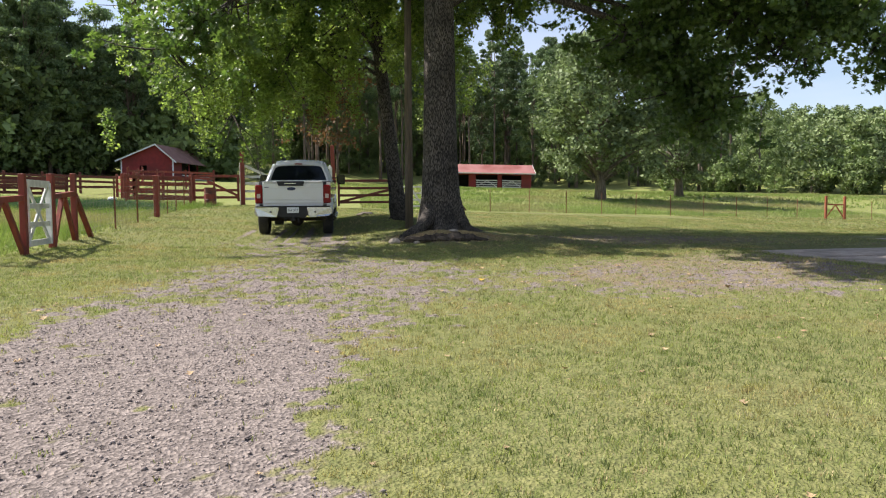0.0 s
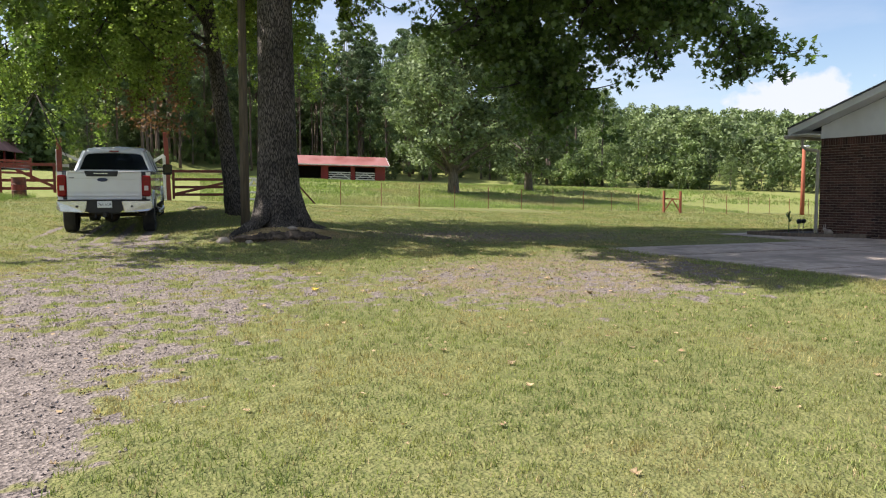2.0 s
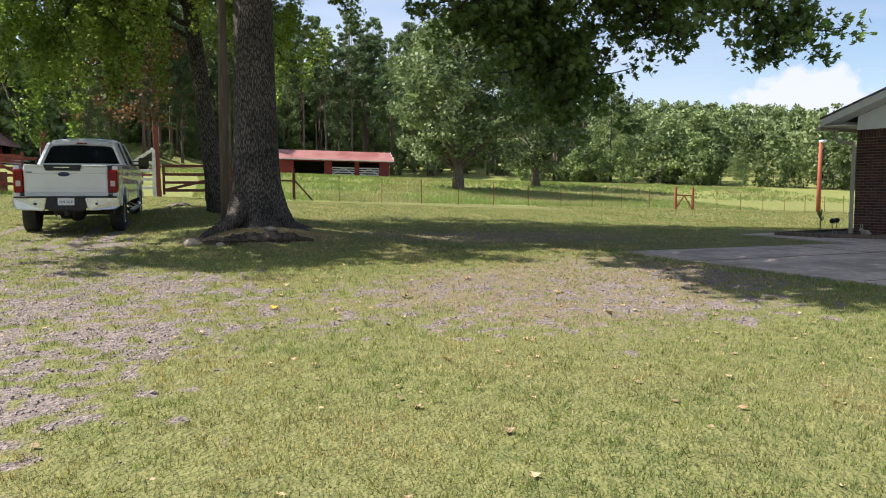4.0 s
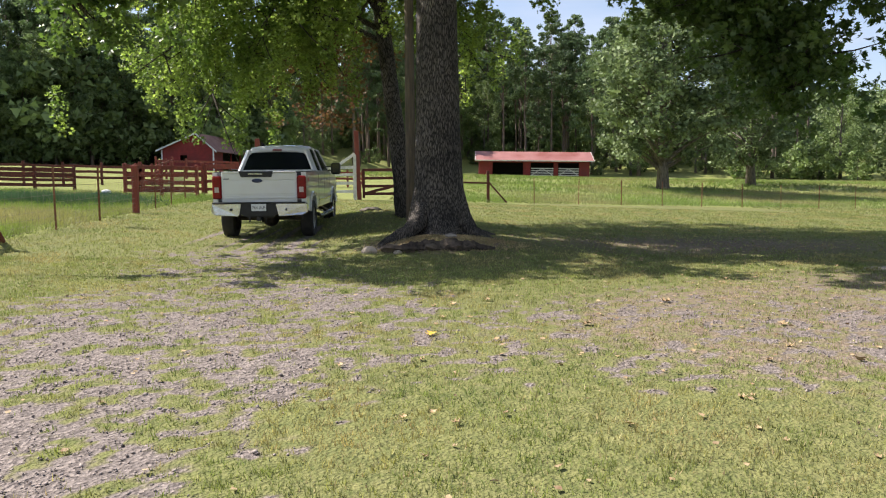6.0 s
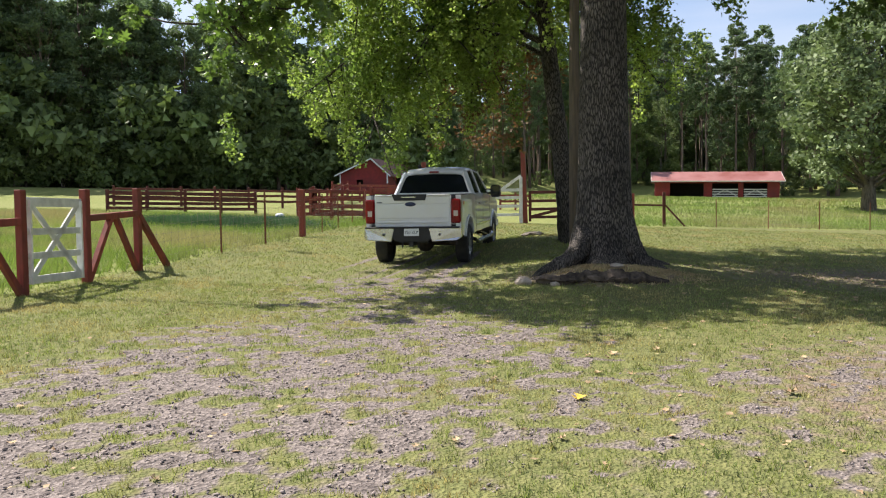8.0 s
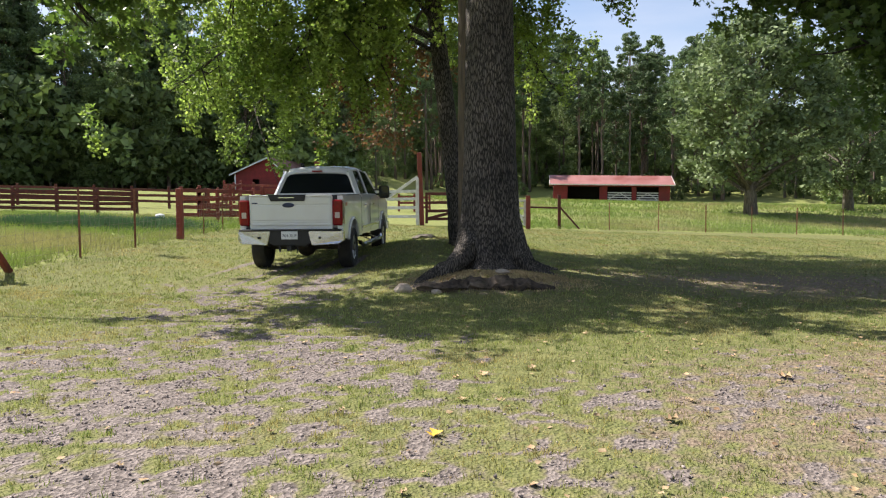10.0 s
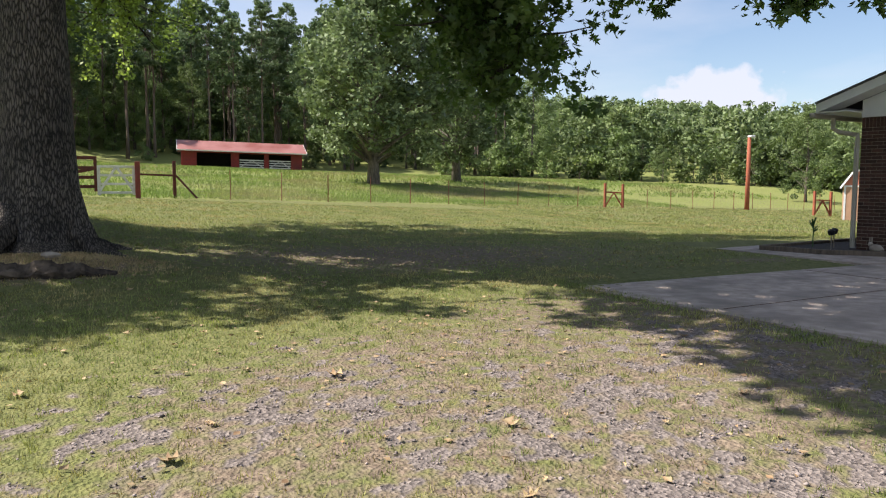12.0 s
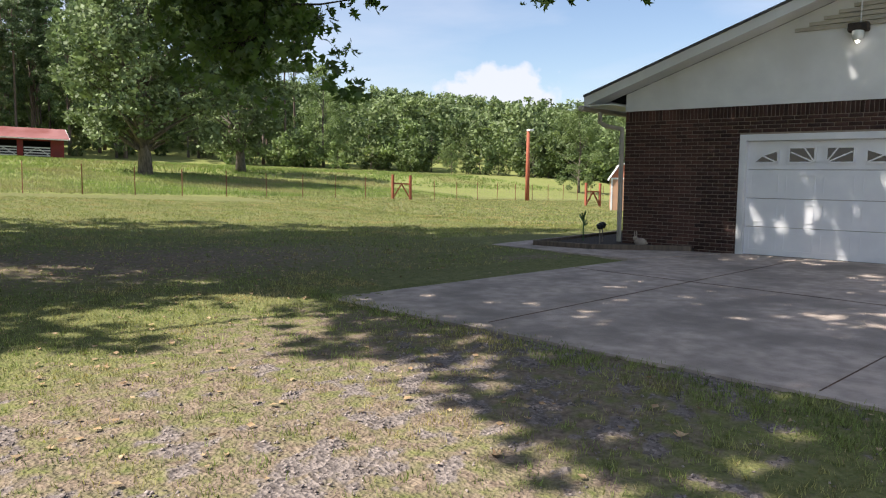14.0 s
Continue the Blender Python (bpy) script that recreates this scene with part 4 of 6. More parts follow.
        for ang in (25, 55):
            s = -1 if k in (0, 1) else 1
            L = 0.42 if k in (1, 2) else 0.34
            if k in (0, 3) and ang == 55:
                continue
            dx, dz = math.cos(radians(ang)) * L * s, math.sin(radians(ang)) * L
            kx = min(1, (z1 - z0) / max(dz, 1e-3))
            beam(bm_b, (hub[0], 0.066, hub[1]), (hub[0] + dx * kx, 0.066, hub[1] + dz * kx), 0.014, 0.022)
        for (p, q) in zip(poly, poly[1:] + poly[:1]):
            beam(bm_b, (p[0], 0.07, p[1]), (q[0], 0.07, q[1]), 0.022, 0.03)
    part("pane", bm_g, TINT, door, "dark window panes")
    part("muntin", bm_b, DOORWHITE, door)
    bm = bmesh.new()
    box(bm, (dx0, 0.085, -0.015), (dx1, 0.135, 0.0035))
    part("door_seal", bm, BLACKPLASTIC, door, "black rubber seal")
    # security lamp on the gable
    lamp = thing("security_lamp", "grey security lamp, lit, mounted on the white gable", "lamp", at=HM @ Matrix.Translation((3.95, -0.02, WALL_H + 0.98)))
    bm = bmesh.new()
    box(bm, (-0.15, -0.14, 0.06), (0.15, 0.005, 0.2), bevel=0.02)
    part("housing", bm, DARKSTEEL, lamp, "grey lamp housing")
    bm = bmesh.new()
    tube(bm, [(0, -0.1, 0.06), (0, -0.11, 0.0), (0, -0.11, -0.05), (0, -0.11, -0.075)], [0.09, 0.085, 0.075, 0.05], 14)
    part("lens", bm, BULBGLASS, lamp, "clear ribbed lens", smooth=True)
    bm = bmesh.new()
    cyl(bm, (0.02, -0.06, 0.2), (0.02, -0.04, 1.0), 0.012, 6)
    part("conduit", bm, WHITEPAINT, lamp)
    bulb = part("bulb", bmesh_sphere(0.035, (0, -0.11, -0.085)), emit_mat(), lamp, "lit bulb")
    return wall


def bmesh_sphere(r, c, seg=10):
    bm = bmesh.new()
    bmesh.ops.create_uvsphere(bm, u_segments=seg, v_segments=seg // 2 + 1, radius=r, matrix=Matrix.Translation(c))
    return bm


def emit_mat():
    m = bpy.data.materials.new("lamp_glow")
    m.use_nodes = True
    p = m.node_tree.nodes["Principled BSDF"]
    p.inputs["Emission Color"].default_value = (1, 0.95, 0.85, 1)
    p.inputs["Emission Strength"].default_value = 3
    return m


WALL = house()


def pads():
    bm = bmesh.new()
    def W(u, v):
        p = HM @ Vector((u, v, 0))
        return (p.x, p.y)
    poly = [(10.0, -4.75), W(1.29, -2.25), W(2.1, 0.19), (19.9, -13.5), (19.9, -17), (11.1, -17), (10.6, -9.6)]
    prism(bm, poly, 2, PAD_Z - 0.25, PAD_Z)
    tagged(part("driveway_slab", bm, CONCRETE), "worn grey concrete driveway slab in front of the garage", kind="structure")
    bm = bmesh.new()
    for a, b in (((10.5, -6.8), (18.4, -5.9)), ((10.7, -9.7), (19.0, -8.9)), ((14.3, -4.5), (15.0, -16.8))):
        beam(bm, (*a, PAD_Z + 0.003), (*b, PAD_Z + 0.003), 0.009, 0.004)
    tagged(part("slab_joint", bm, SOIL), "dark joints and cracks between concrete slabs", kind="structure")
    bm = bmesh.new()
    prism(bm, [W(-1.82, -1.82), W(1.25, -2.25), W(2.05, -0.3), W(1.5, -0.33), W(0.0, -1.3), W(-1.24, -1.38), W(-1.24, 3), W(-1.82, 3)], 2, PAD_Z - 0.25, PAD_Z + 0.02)
    tagged(part("walkway", bm, CONCRETE), "narrow concrete walk along the flower bed", kind="structure")


pads()


# ---- pickup truck ----
def arch(cy, r, z0, n=10):
    """Points over a wheel opening, from its rear foot to its front foot."""
    return [(cy - r * math.cos(math.pi * i / n), max(z0, 0.44 + r * math.sin(math.pi * i / n))) for i in range(n + 1)]


def truck():
    yaw, x, y = 0.0, 0.0, 0.0
    t = thing("pickup_truck", "white four-door pickup truck with chrome bumper, parked on worn grass", "truck",
              at=Matrix.Translation((0, 0, (gz(-0.87, 1.28) + gz(0.87, 1.28)) / 2 - 1.28 * (gz(-0.87, 5.34) - gz(-0.87, 1.28)) / 4.06 - 0.012))
              @ Matrix.Rotation(math.atan2(gz(-0.87, 1.28) - gz(0.87, 1.28), 1.74), 4, "Y") @ Matrix.Rotation(math.atan2(gz(-0.87, 5.34) - gz(-0.87, 1.28), 4.06), 4, "X"))
    R1, R2 = 1.28, 5.34
    # bed and lower body sides
    lower = [(0.22, 0.66), (R1 - 0.52, 0.62)] + arch(R1, 0.52, 0.62)[1:-1] + [(R1 + 0.52, 0.62), (R2 - 0.54, 0.60)] + arch(R2, 0.54, 0.6)[1:-1] + [(R2 + 0.54, 0.62), (6.2, 0.62)]
    upper = [(6.25, 0.95), (6.2, 1.22), (5.9, 1.33), (4.72, 1.40), (4.35, 1.47), (2.30, 1.46), (0.24, 1.46)]
    for name, lab, ya, yb in (("bed_side", "white bed side", 0.2, 2.27), ("cab_side", "white door side", 2.29, 6.3)):
        for s in (-1, 1):
            bm = bmesh.new()
            poly = [p for p in lower + upper]
            clip = [(min(max(a, ya), yb), b) for a, b in poly]
            out = [clip[0]]
            for p in clip[1:]:
                if (Vector(p) - Vector(out[-1])).length > 1e-4:
                    out.append(p)
            vs = prism(bm, out, 0, s * 0.88, s * 0.985)
            part(name, bm, TRUCKWHITE, t, lab)
    bm = bmesh.new()
    box(bm, (-0.88, 0.24, 0.80), (0.88, 2.27, 0.86))
    box(bm, (-0.88, 2.2, 0.8), (0.88, 2.28, 1.46))
    part("bed_floor", bm, BLACKPLASTIC, t, "dark bed liner")
    for s in (-1, 1):
        bm = bmesh.new()
        box(bm, (s * 0.9 - 0.045, 0.24, 1.462), (s * 0.9 + 0.045, 2.26, 1.476), bevel=0.004)
        part("bed_rail_cap", bm, BLACKPLASTIC, t)
    # tailgate
    bm = bmesh.new()
    box(bm, (-0.79, 0.19, 0.80), (0.79, 0.26, 1.455), bevel=0.012)
    box(bm, (-0.76, 0.178, 1.30), (0.76, 0.192, 1.425), bevel=0.006)
    box(bm, (-0.76, 0.180, 1.00), (0.76, 0.192, 1.285), bevel=0.006)
    box(bm, (-0.76, 0.172, 0.90), (0.76, 0.190, 0.945), bevel=0.008)
    part("tailgate", bm, TRUCKWHITE, t, "white tailgate with pressed panels")
    bm = bmesh.new()
    box(bm, (-0.78, 0.155, 1.452), (0.78, 0.27, 1.478), bevel=0.008)
    part("tailgate_cap", bm, TRUCKWHITE, t)
    bm = bmesh.new()
    prism(bm, [(-0.42, 1.482), (0.30, 1.482), (0.27, 1.36), (-0.37, 1.36)], 1, 0.150, 0.18)
    part("tailgate_handle", bm, BLACKPLASTIC, t, "black tailgate handle housing")
    bm = bmesh.new()
    box(bm, (-0.22, 0.138, 1.415), (0.08, 0.151, 1.44), bevel=0.004)
    part("handle_lever", bm, CHROME, t, "bright handle lever")
    bm = bmesh.new()
    bmesh.ops.create_uvsphere(bm, u_segments=20, v_segments=8, radius=1, matrix=Matrix.Translation((-0.04, 0.172, 1.285)) @ Matrix.Diagonal((0.115, 0.02, 0.045, 1)))
    part("oval_badge", bm, INK, t, "dark oval badge", smooth=True)
    bm = bmesh.new()
    box(bm, (-0.74, 0.174, 1.315), (-0.63, 0.180, 1.335))
    part("model_badge", bm, INK, t, "small dark badge bars")
    for s in (-1, 1):
        bm = bmesh.new()
        box(bm, (s * 0.89 - 0.095, 0.17, 0.90), (s * 0.89 + 0.095, 0.42, 1.385), bevel=0.025)
        lamp = part("tail_lamp", bm, TAILRED, t, "red tail lamp")
        bm = bmesh.new()
        box(bm, (s * 0.89 - 0.045, 0.158, 1.04), (s * 0.89 + 0.045, 0.171, 1.15), bevel=0.004)
        part("reversing_lamp", bm, TAILCLEAR, lamp, "clear lens")
        bm = bmesh.new()
        box(bm, (s * 0.985 - 0.006, 0.5, 1.26), (s * 0.985 + 0.006, 0.66, 1.33))
        part("side_decal", bm, TAILRED, t, "small red decal bars")
    # bumper
    for s in (-1, 1):
        bm = bmesh.new()
        vs = prism(bm, [(s * 0.36, 0.80), (s * 1.0, 0.80), (s * 1.01, 0.62), (s * 0.92, 0.56), (s * 0.42, 0.54)], 1, 0.04, 0.2)
        for v in vs:
            v.co.y += 0.10 * max(0, abs(v.co.x) - 0.8) / 0.2 * 0.8
        bmesh.ops.bevel(bm, geom=bm.edges[:], offset=0.012, segments=2, affect="EDGES")
        part("bumper_end", bm, CHROME, t, "chrome bumper end")
        bm = bmesh.new()
        cyl(bm, (s * 0.58, 0.03, 0.68), (s * 0.58, 0.045, 0.68), 0.025, 10)
        part("parking_sensor", bm, BLACKPLASTIC, t)
    bm = bmesh.new()
    prism(bm, [(-0.40, 0.81), (0.40, 0.81), (0.40, 0.60), (0.32, 0.54), (-0.32, 0.54), (-0.40, 0.60)], 1, 0.07, 0.2)
    box(bm, (-0.97, 0.05, 0.800), (0.97, 0.2, 0.835), bevel=0.01)
    part("bumper_step", bm, BLACKPLASTIC, t, "black bumper step and plate recess")
    bm = bmesh.new()
    box(bm, (-0.155, 0.052, 0.65), (0.155, 0.068, 0.80), bevel=0.004)
    plate = part("licence_plate", bm, PLATEMAT, t, "white licence plate with dark characters")
    cu = bpy.data.curves.new("plate_text", "FONT")
    cu.body, cu.size, cu.extrude, cu.align_x = "764 XLP", 0.078, 0.001, "CENTER"
    tmp = new("plate_text_source", cu)
    me = bpy.data.meshes.new_from_object(tmp)
    bpy.data.objects.remove(tmp)
    me.materials.clear()
    me.materials.append(INK)
    me.transform(Matrix.Translation((0, 0.0495, 0.695)) @ Matrix.Rotation(radians(90), 4, "X"))
    tx = new("plate_characters", me)
    tx.parent = plate
    # cab: roof, pillars and glass
    bm = bmesh.new()
    prof = [(2.44, 1.94, 0.66), (2.62, 2.045, 0.67), (3.3, 2.085, 0.69), (4.0, 2.07, 0.69), (4.42, 1.99, 0.67)]
    rows = []
    for y0, z0, hx in prof:
        rows.append([bm.verts.new((hx * c, y0, z0 + dz)) for c, dz in ((-1.03, -0.07), (-0.97, -0.01), (-0.7, 0.015), (0, 0.03), (0.7, 0.015), (0.97, -0.01), (1.03, -0.07))])
    for a, b in zip(rows, rows[1:]):
        for i in range(6):
            bm.faces.new((a[i], a[i + 1], b[i + 1], b[i]))
    bmesh.ops.recalc_face_normals(bm, faces=bm.faces[:])
    bmesh.ops.solidify(bm, geom=bm.faces[:], thickness=0.05)
    part("roof", bm, TRUCKWHITE, t, "white cab roof", smooth=True)
    for s in (-1, 1):
        for name, a, c, w, d in (("rear_pillar", (s * 0.90, 2.33, 1.44), (s * 0.69, 2.50, 1.97), 0.13, 0.07),
                                 ("door_pillar", (s * 0.915, 3.42, 1.44), (s * 0.70, 3.4, 2.03), 0.07, 0.06),
                                 ("windscreen_pillar", (s * 0.90, 5.0, 1.42), (s * 0.69, 4.36, 1.99), 0.07, 0.07),
                                 ("window_ledge", (s * 0.90, 4.92, 1.44), (s * 0.91, 2.33, 1.46), 0.06, 0.06)):
            bm = bmesh.new()
            beam(bm, a, c, w, d, 0.012)
            part(name, bm, TRUCKWHITE, t)
    bm = bmesh.new()
    box(bm, (-0.9, 2.30, 1.30), (0.9, 2.345, 1.50), bevel=0.01)
    part("cab_back_panel", bm, TRUCKWHITE, t)

    def pane(name, pts, lab):
        b2 = bmesh.new()
        b2.faces.new([b2.verts.new(p) for p in pts])
        bmesh.ops.solidify(b2, geom=b2.faces[:], thickness=0.006)
        part(name, b2, TINT, t, lab)
    pane("rear_window", [(-0.84, 2.345, 1.50), (0.84, 2.345, 1.50), (0.655, 2.475, 1.95), (-0.655, 2.475, 1.95)], "dark tinted rear window")
    pane("windscreen", [(-0.85, 4.98, 1.44), (0.85, 4.98, 1.44), (0.66, 4.38, 1.99), (-0.66, 4.38, 1.99)], "windscreen")
    for s in (-1, 1):
        pane("side_window", [(s * 0.905, 2.42, 1.49), (s * 0.905, 3.40, 1.48), (s * 0.715, 3.37, 1.99), (s * 0.705, 2.58, 1.97)], "tinted rear door window")
        pane("side_window", [(s * 0.905, 3.46, 1.48), (s * 0.905, 4.85, 1.46), (s * 0.715, 4.32, 1.97), (s * 0.715, 3.44, 2.0)], "tinted front door window")
    bm = bmesh.new()
    cyl(bm, (0, 2.41, 1.985), (0, 2.47, 2.02), 0.0, 4) if False else box(bm, (-0.11, 2.385, 1.955), (0.11, 2.47, 1.99), bevel=0.01)
    part("high_brake_lamp", bm, TAILRED, t, "red high brake lamp")
    bm = bmesh.new()
    tube(bm, [(-0.45, 3.0, 2.08), (-0.45, 2.9, 2.14), (-0.45, 2.8, 2.13)], [0.05, 0.035, 0.01], 8)
    part("roof_aerial", bm, BLACKPLASTIC, t)
    # bonnet, grille
    bm = bmesh.new()
    vs = box(bm, (-0.9, 4.9, 1.1), (0.9, 6.22, 1.40), bevel=0.05)
    for v in vs:
        if v.co.z > 1.3:
            v.co.z -= 0.08 * (v.co.y - 4.9) / 1.3
    part("bonnet", bm, TRUCKWHITE, t, "white bonnet")
    bm = bmesh.new()
    box(bm, (-0.88, 6.2, 0.72), (0.88, 6.3, 1.24), bevel=0.02)
    part("grille", bm, CHROME, t, "chrome grille")
    bm = bmesh.new()
    box(bm, (-1.0, 6.2, 0.5), (1.0, 6.42, 0.74), bevel=0.04)
    part("front_bumper", bm, CHROME, t)
    # door seams and handles
    for s in (-1, 1):
        for yy in (2.28, 3.42, 4.62):
            bm = bmesh.new()
            box(bm, (s * 0.984 - 0.006, yy - 0.007, 0.66), (s * 0.984 + 0.004, yy + 0.007, 1.42))
            part("door_seam", bm, BLACKPLASTIC, t)
    for s in (-1, 1):
        for yy in (2.55, 3.66):
            bm = bmesh.new()
            box(bm, (s * 1.0 - 0.02, yy, 1.22), (s * 1.0 + 0.015, yy + 0.2, 1.255), bevel=0.008)
            part("door_handle", bm, CHROME, t)
        bm = bmesh.new()
        box(bm, (s * 0.99 - 0.01, 2.3, 0.74), (s * 0.99 + 0.012, 4.7, 0.80), bevel=0.006)
        part("side_moulding", bm, CHROME, t)
        bm = bmesh.new()
        tube(bm, [(s * 1.0, 1.95, 0.46), (s * 1.04, 2.1, 0.40), (s * 1.04, 4.55, 0.40), (s * 1.0, 4.7, 0.46)], [0.05] * 4, 8)
        for yy in (2.4, 3.4, 4.3):
            beam(bm, (s * 0.8, yy, 0.5), (s * 1.02, yy, 0.4), 0.05, 0.03)
        part("running_board", bm, CHROME, t, "chrome tubular side step")
        bm = bmesh.new()
        box(bm, (s * 1.20 - 0.125, 4.12, 1.36), (s * 1.20 + 0.125, 4.26, 1.66), bevel=0.04)
        mir = part("mirror", bm, BLACKPLASTIC, t, "black towing mirror")
        bm = bmesh.new()
        beam(bm, (s * 0.92, 4.3, 1.46), (s * 1.12, 4.2, 1.46), 0.06, 0.04, 0.01)
        beam(bm, (s * 0.92, 4.3, 1.56), (s * 1.12, 4.2, 1.56), 0.05, 0.03, 0.01)
        part("mirror_arm", bm, BLACKPLASTIC, mir)
        bm = bmesh.new()
        box(bm, (s * 1.20 - 0.10, 4.112, 1.42), (s * 1.20 + 0.10, 4.12, 1.64))
        part("mirror_glass", bm, TINT, mir)
    # underbody
    bm = bmesh.new()
    for s in (-1, 1):
        box(bm, (s * 0.42 - 0.05, 0.3, 0.56), (s * 0.42 + 0.05, 5.9, 0.70))
    cyl(bm, (-0.85, R1, 0.42), (0.85, R1, 0.42), 0.05, 10)
    bmesh.ops.create_uvsphere(bm, u_segments=14, v_segments=8, radius=0.19, matrix=Matrix.Translation((0.02, R1, 0.42)))
    cyl(bm, (-0.85, R2, 0.42), (0.85, R2, 0.42), 0.05, 10)
    box(bm, (-0.5, 2.5, 0.45), (-0.1, 4.2, 0.62))
    tube(bm, [(0.6, 3.2, 0.5), (0.62, 2.0, 0.52), (0.7, 1.9, 0.5), (0.72, 0.5, 0.5), (0.86, 0.42, 0.48)], [0.045] * 5, 8)
    part("chassis", bm, DARKSTEEL, t, "dark chassis, axles and exhaust")
    bm = bmesh.new()
    box(bm, (-0.04, 0.02, 0.44), (0.04, 0.35, 0.53))
    box(bm, (-0.3, 0.22, 0.5), (0.3, 0.3, 0.58))
    cyl(bm, (0.14, 0.1, 0.52), (0.14, 0.08, 0.40), 0.012, 6)
    cyl(bm, (-0.2, 0.12, 0.53), (-0.2, 0.1, 0.42), 0.02, 6)
    part("tow_hitch", bm, BLACKPLASTIC, t, "black tow hitch")
    for s in (-1, 1):
        for cy in (R1, R2):
            bm = bmesh.new()
            tube(bm, [(s * 0.60, cy + 0.50 * math.cos(a), 0.46 + 0.5 * math.sin(a)) for a in np.linspace(0, math.pi, 9)], [0.03] * 9, 4)
            box(bm, (s * 0.55 - 0.01, cy - 0.5, 0.62), (s * 0.55 + 0.01, cy + 0.5, 1.0))
            part("wheel_arch_liner", bm, BLACKPLASTIC, t)
    # wheels
    for s in (-1, 1):
        for cy in (R1, R2):
            bm = bmesh.new()
            tube(bm, [(s * 0.985, cy + 0.545 * math.cos(a), 0.47 + 0.53 * math.sin(a)) for a in np.linspace(0.25, math.pi - 0.25, 14)], [0.032] * 14, 6)
            part("wheel_flare", bm, TRUCKWHITE, t, "white wheel arch flare", smooth=True)
            w = new("wheel")
            w.parent = t
            w.matrix_basis = Matrix.Translation((s * 0.87, cy, 0.415)) @ (Matrix.Rotation(math.pi, 4, "Z") if s < 0 else Matrix.Identity(4))
            w["label"] = "wheel with alloy rim"
            bm = bmesh.new()
            prof = [(-0.135, 0.26), (-0.14, 0.36), (-0.12, 0.402), (-0.06, 0.415), (0.06, 0.415), (0.12, 0.402), (0.14, 0.36), (0.135, 0.26)]
            seg = 36
            rings = [[bm.verts.new((px, math.cos(2 * math.pi * k / seg) * pr * (1 + (0.008 if (k % 2 and 0.39 < pr) else 0)), math.sin(2 * math.pi * k / seg) * pr * (1 + (0.008 if (k % 2 and 0.39 < pr) else 0)))) for k in range(seg)] for px, pr in prof]
            for a, b in zip(rings, rings[1:] + rings[:1]):
                for k in range(seg):
                    bm.faces.new((a[k], a[(k + 1) % seg], b[(k + 1) % seg], b[k]))
            bmesh.ops.recalc_face_normals(bm, faces=bm.faces[:])
            part("tyre", bm, RUBBER, w, "black worn tyre")
            bm = bmesh.new()
            for k in range(8):
                a = 2 * math.pi * k / 8
                for o in (-0.09, 0.09):
                    beam(bm, (0.08, math.cos(a) * 0.06, math.sin(a) * 0.06), (0.1, math.cos(a + o) * 0.245, math.sin(a + o) * 0.245), 0.03, 0.03)
            cyl(bm, (0.04, 0, 0), (0.125, 0, 0), 0.065, 14)
            tube(bm, [(0.105, math.cos(2 * math.pi * k / 24) * 0.25, math.sin(2 * math.pi * k / 24) * 0.25) for k in range(25)], [0.014] * 25, 5)
            part("rim", bm, ALLOY, w, "silver spoked rim")
            bm = bmesh.new()
            cyl(bm, (-0.1, 0, 0), (0.045, 0, 0), 0.255, 20)
            part("brake_drum", bm, DARKSTEEL, w)


truck()


# ---- fences and gates ----
def V3(x, y, h=0.0):
    return Vector((x, y, gz(x, y) + h))


def post(bm, x, y, h, w=0.14, lean=(0, 0)):
    p = V3(x, y, -0.3)
    beam(bm, p, p + Vector((lean[0], lean[1], h + 0.3)), w, w, 0.008)


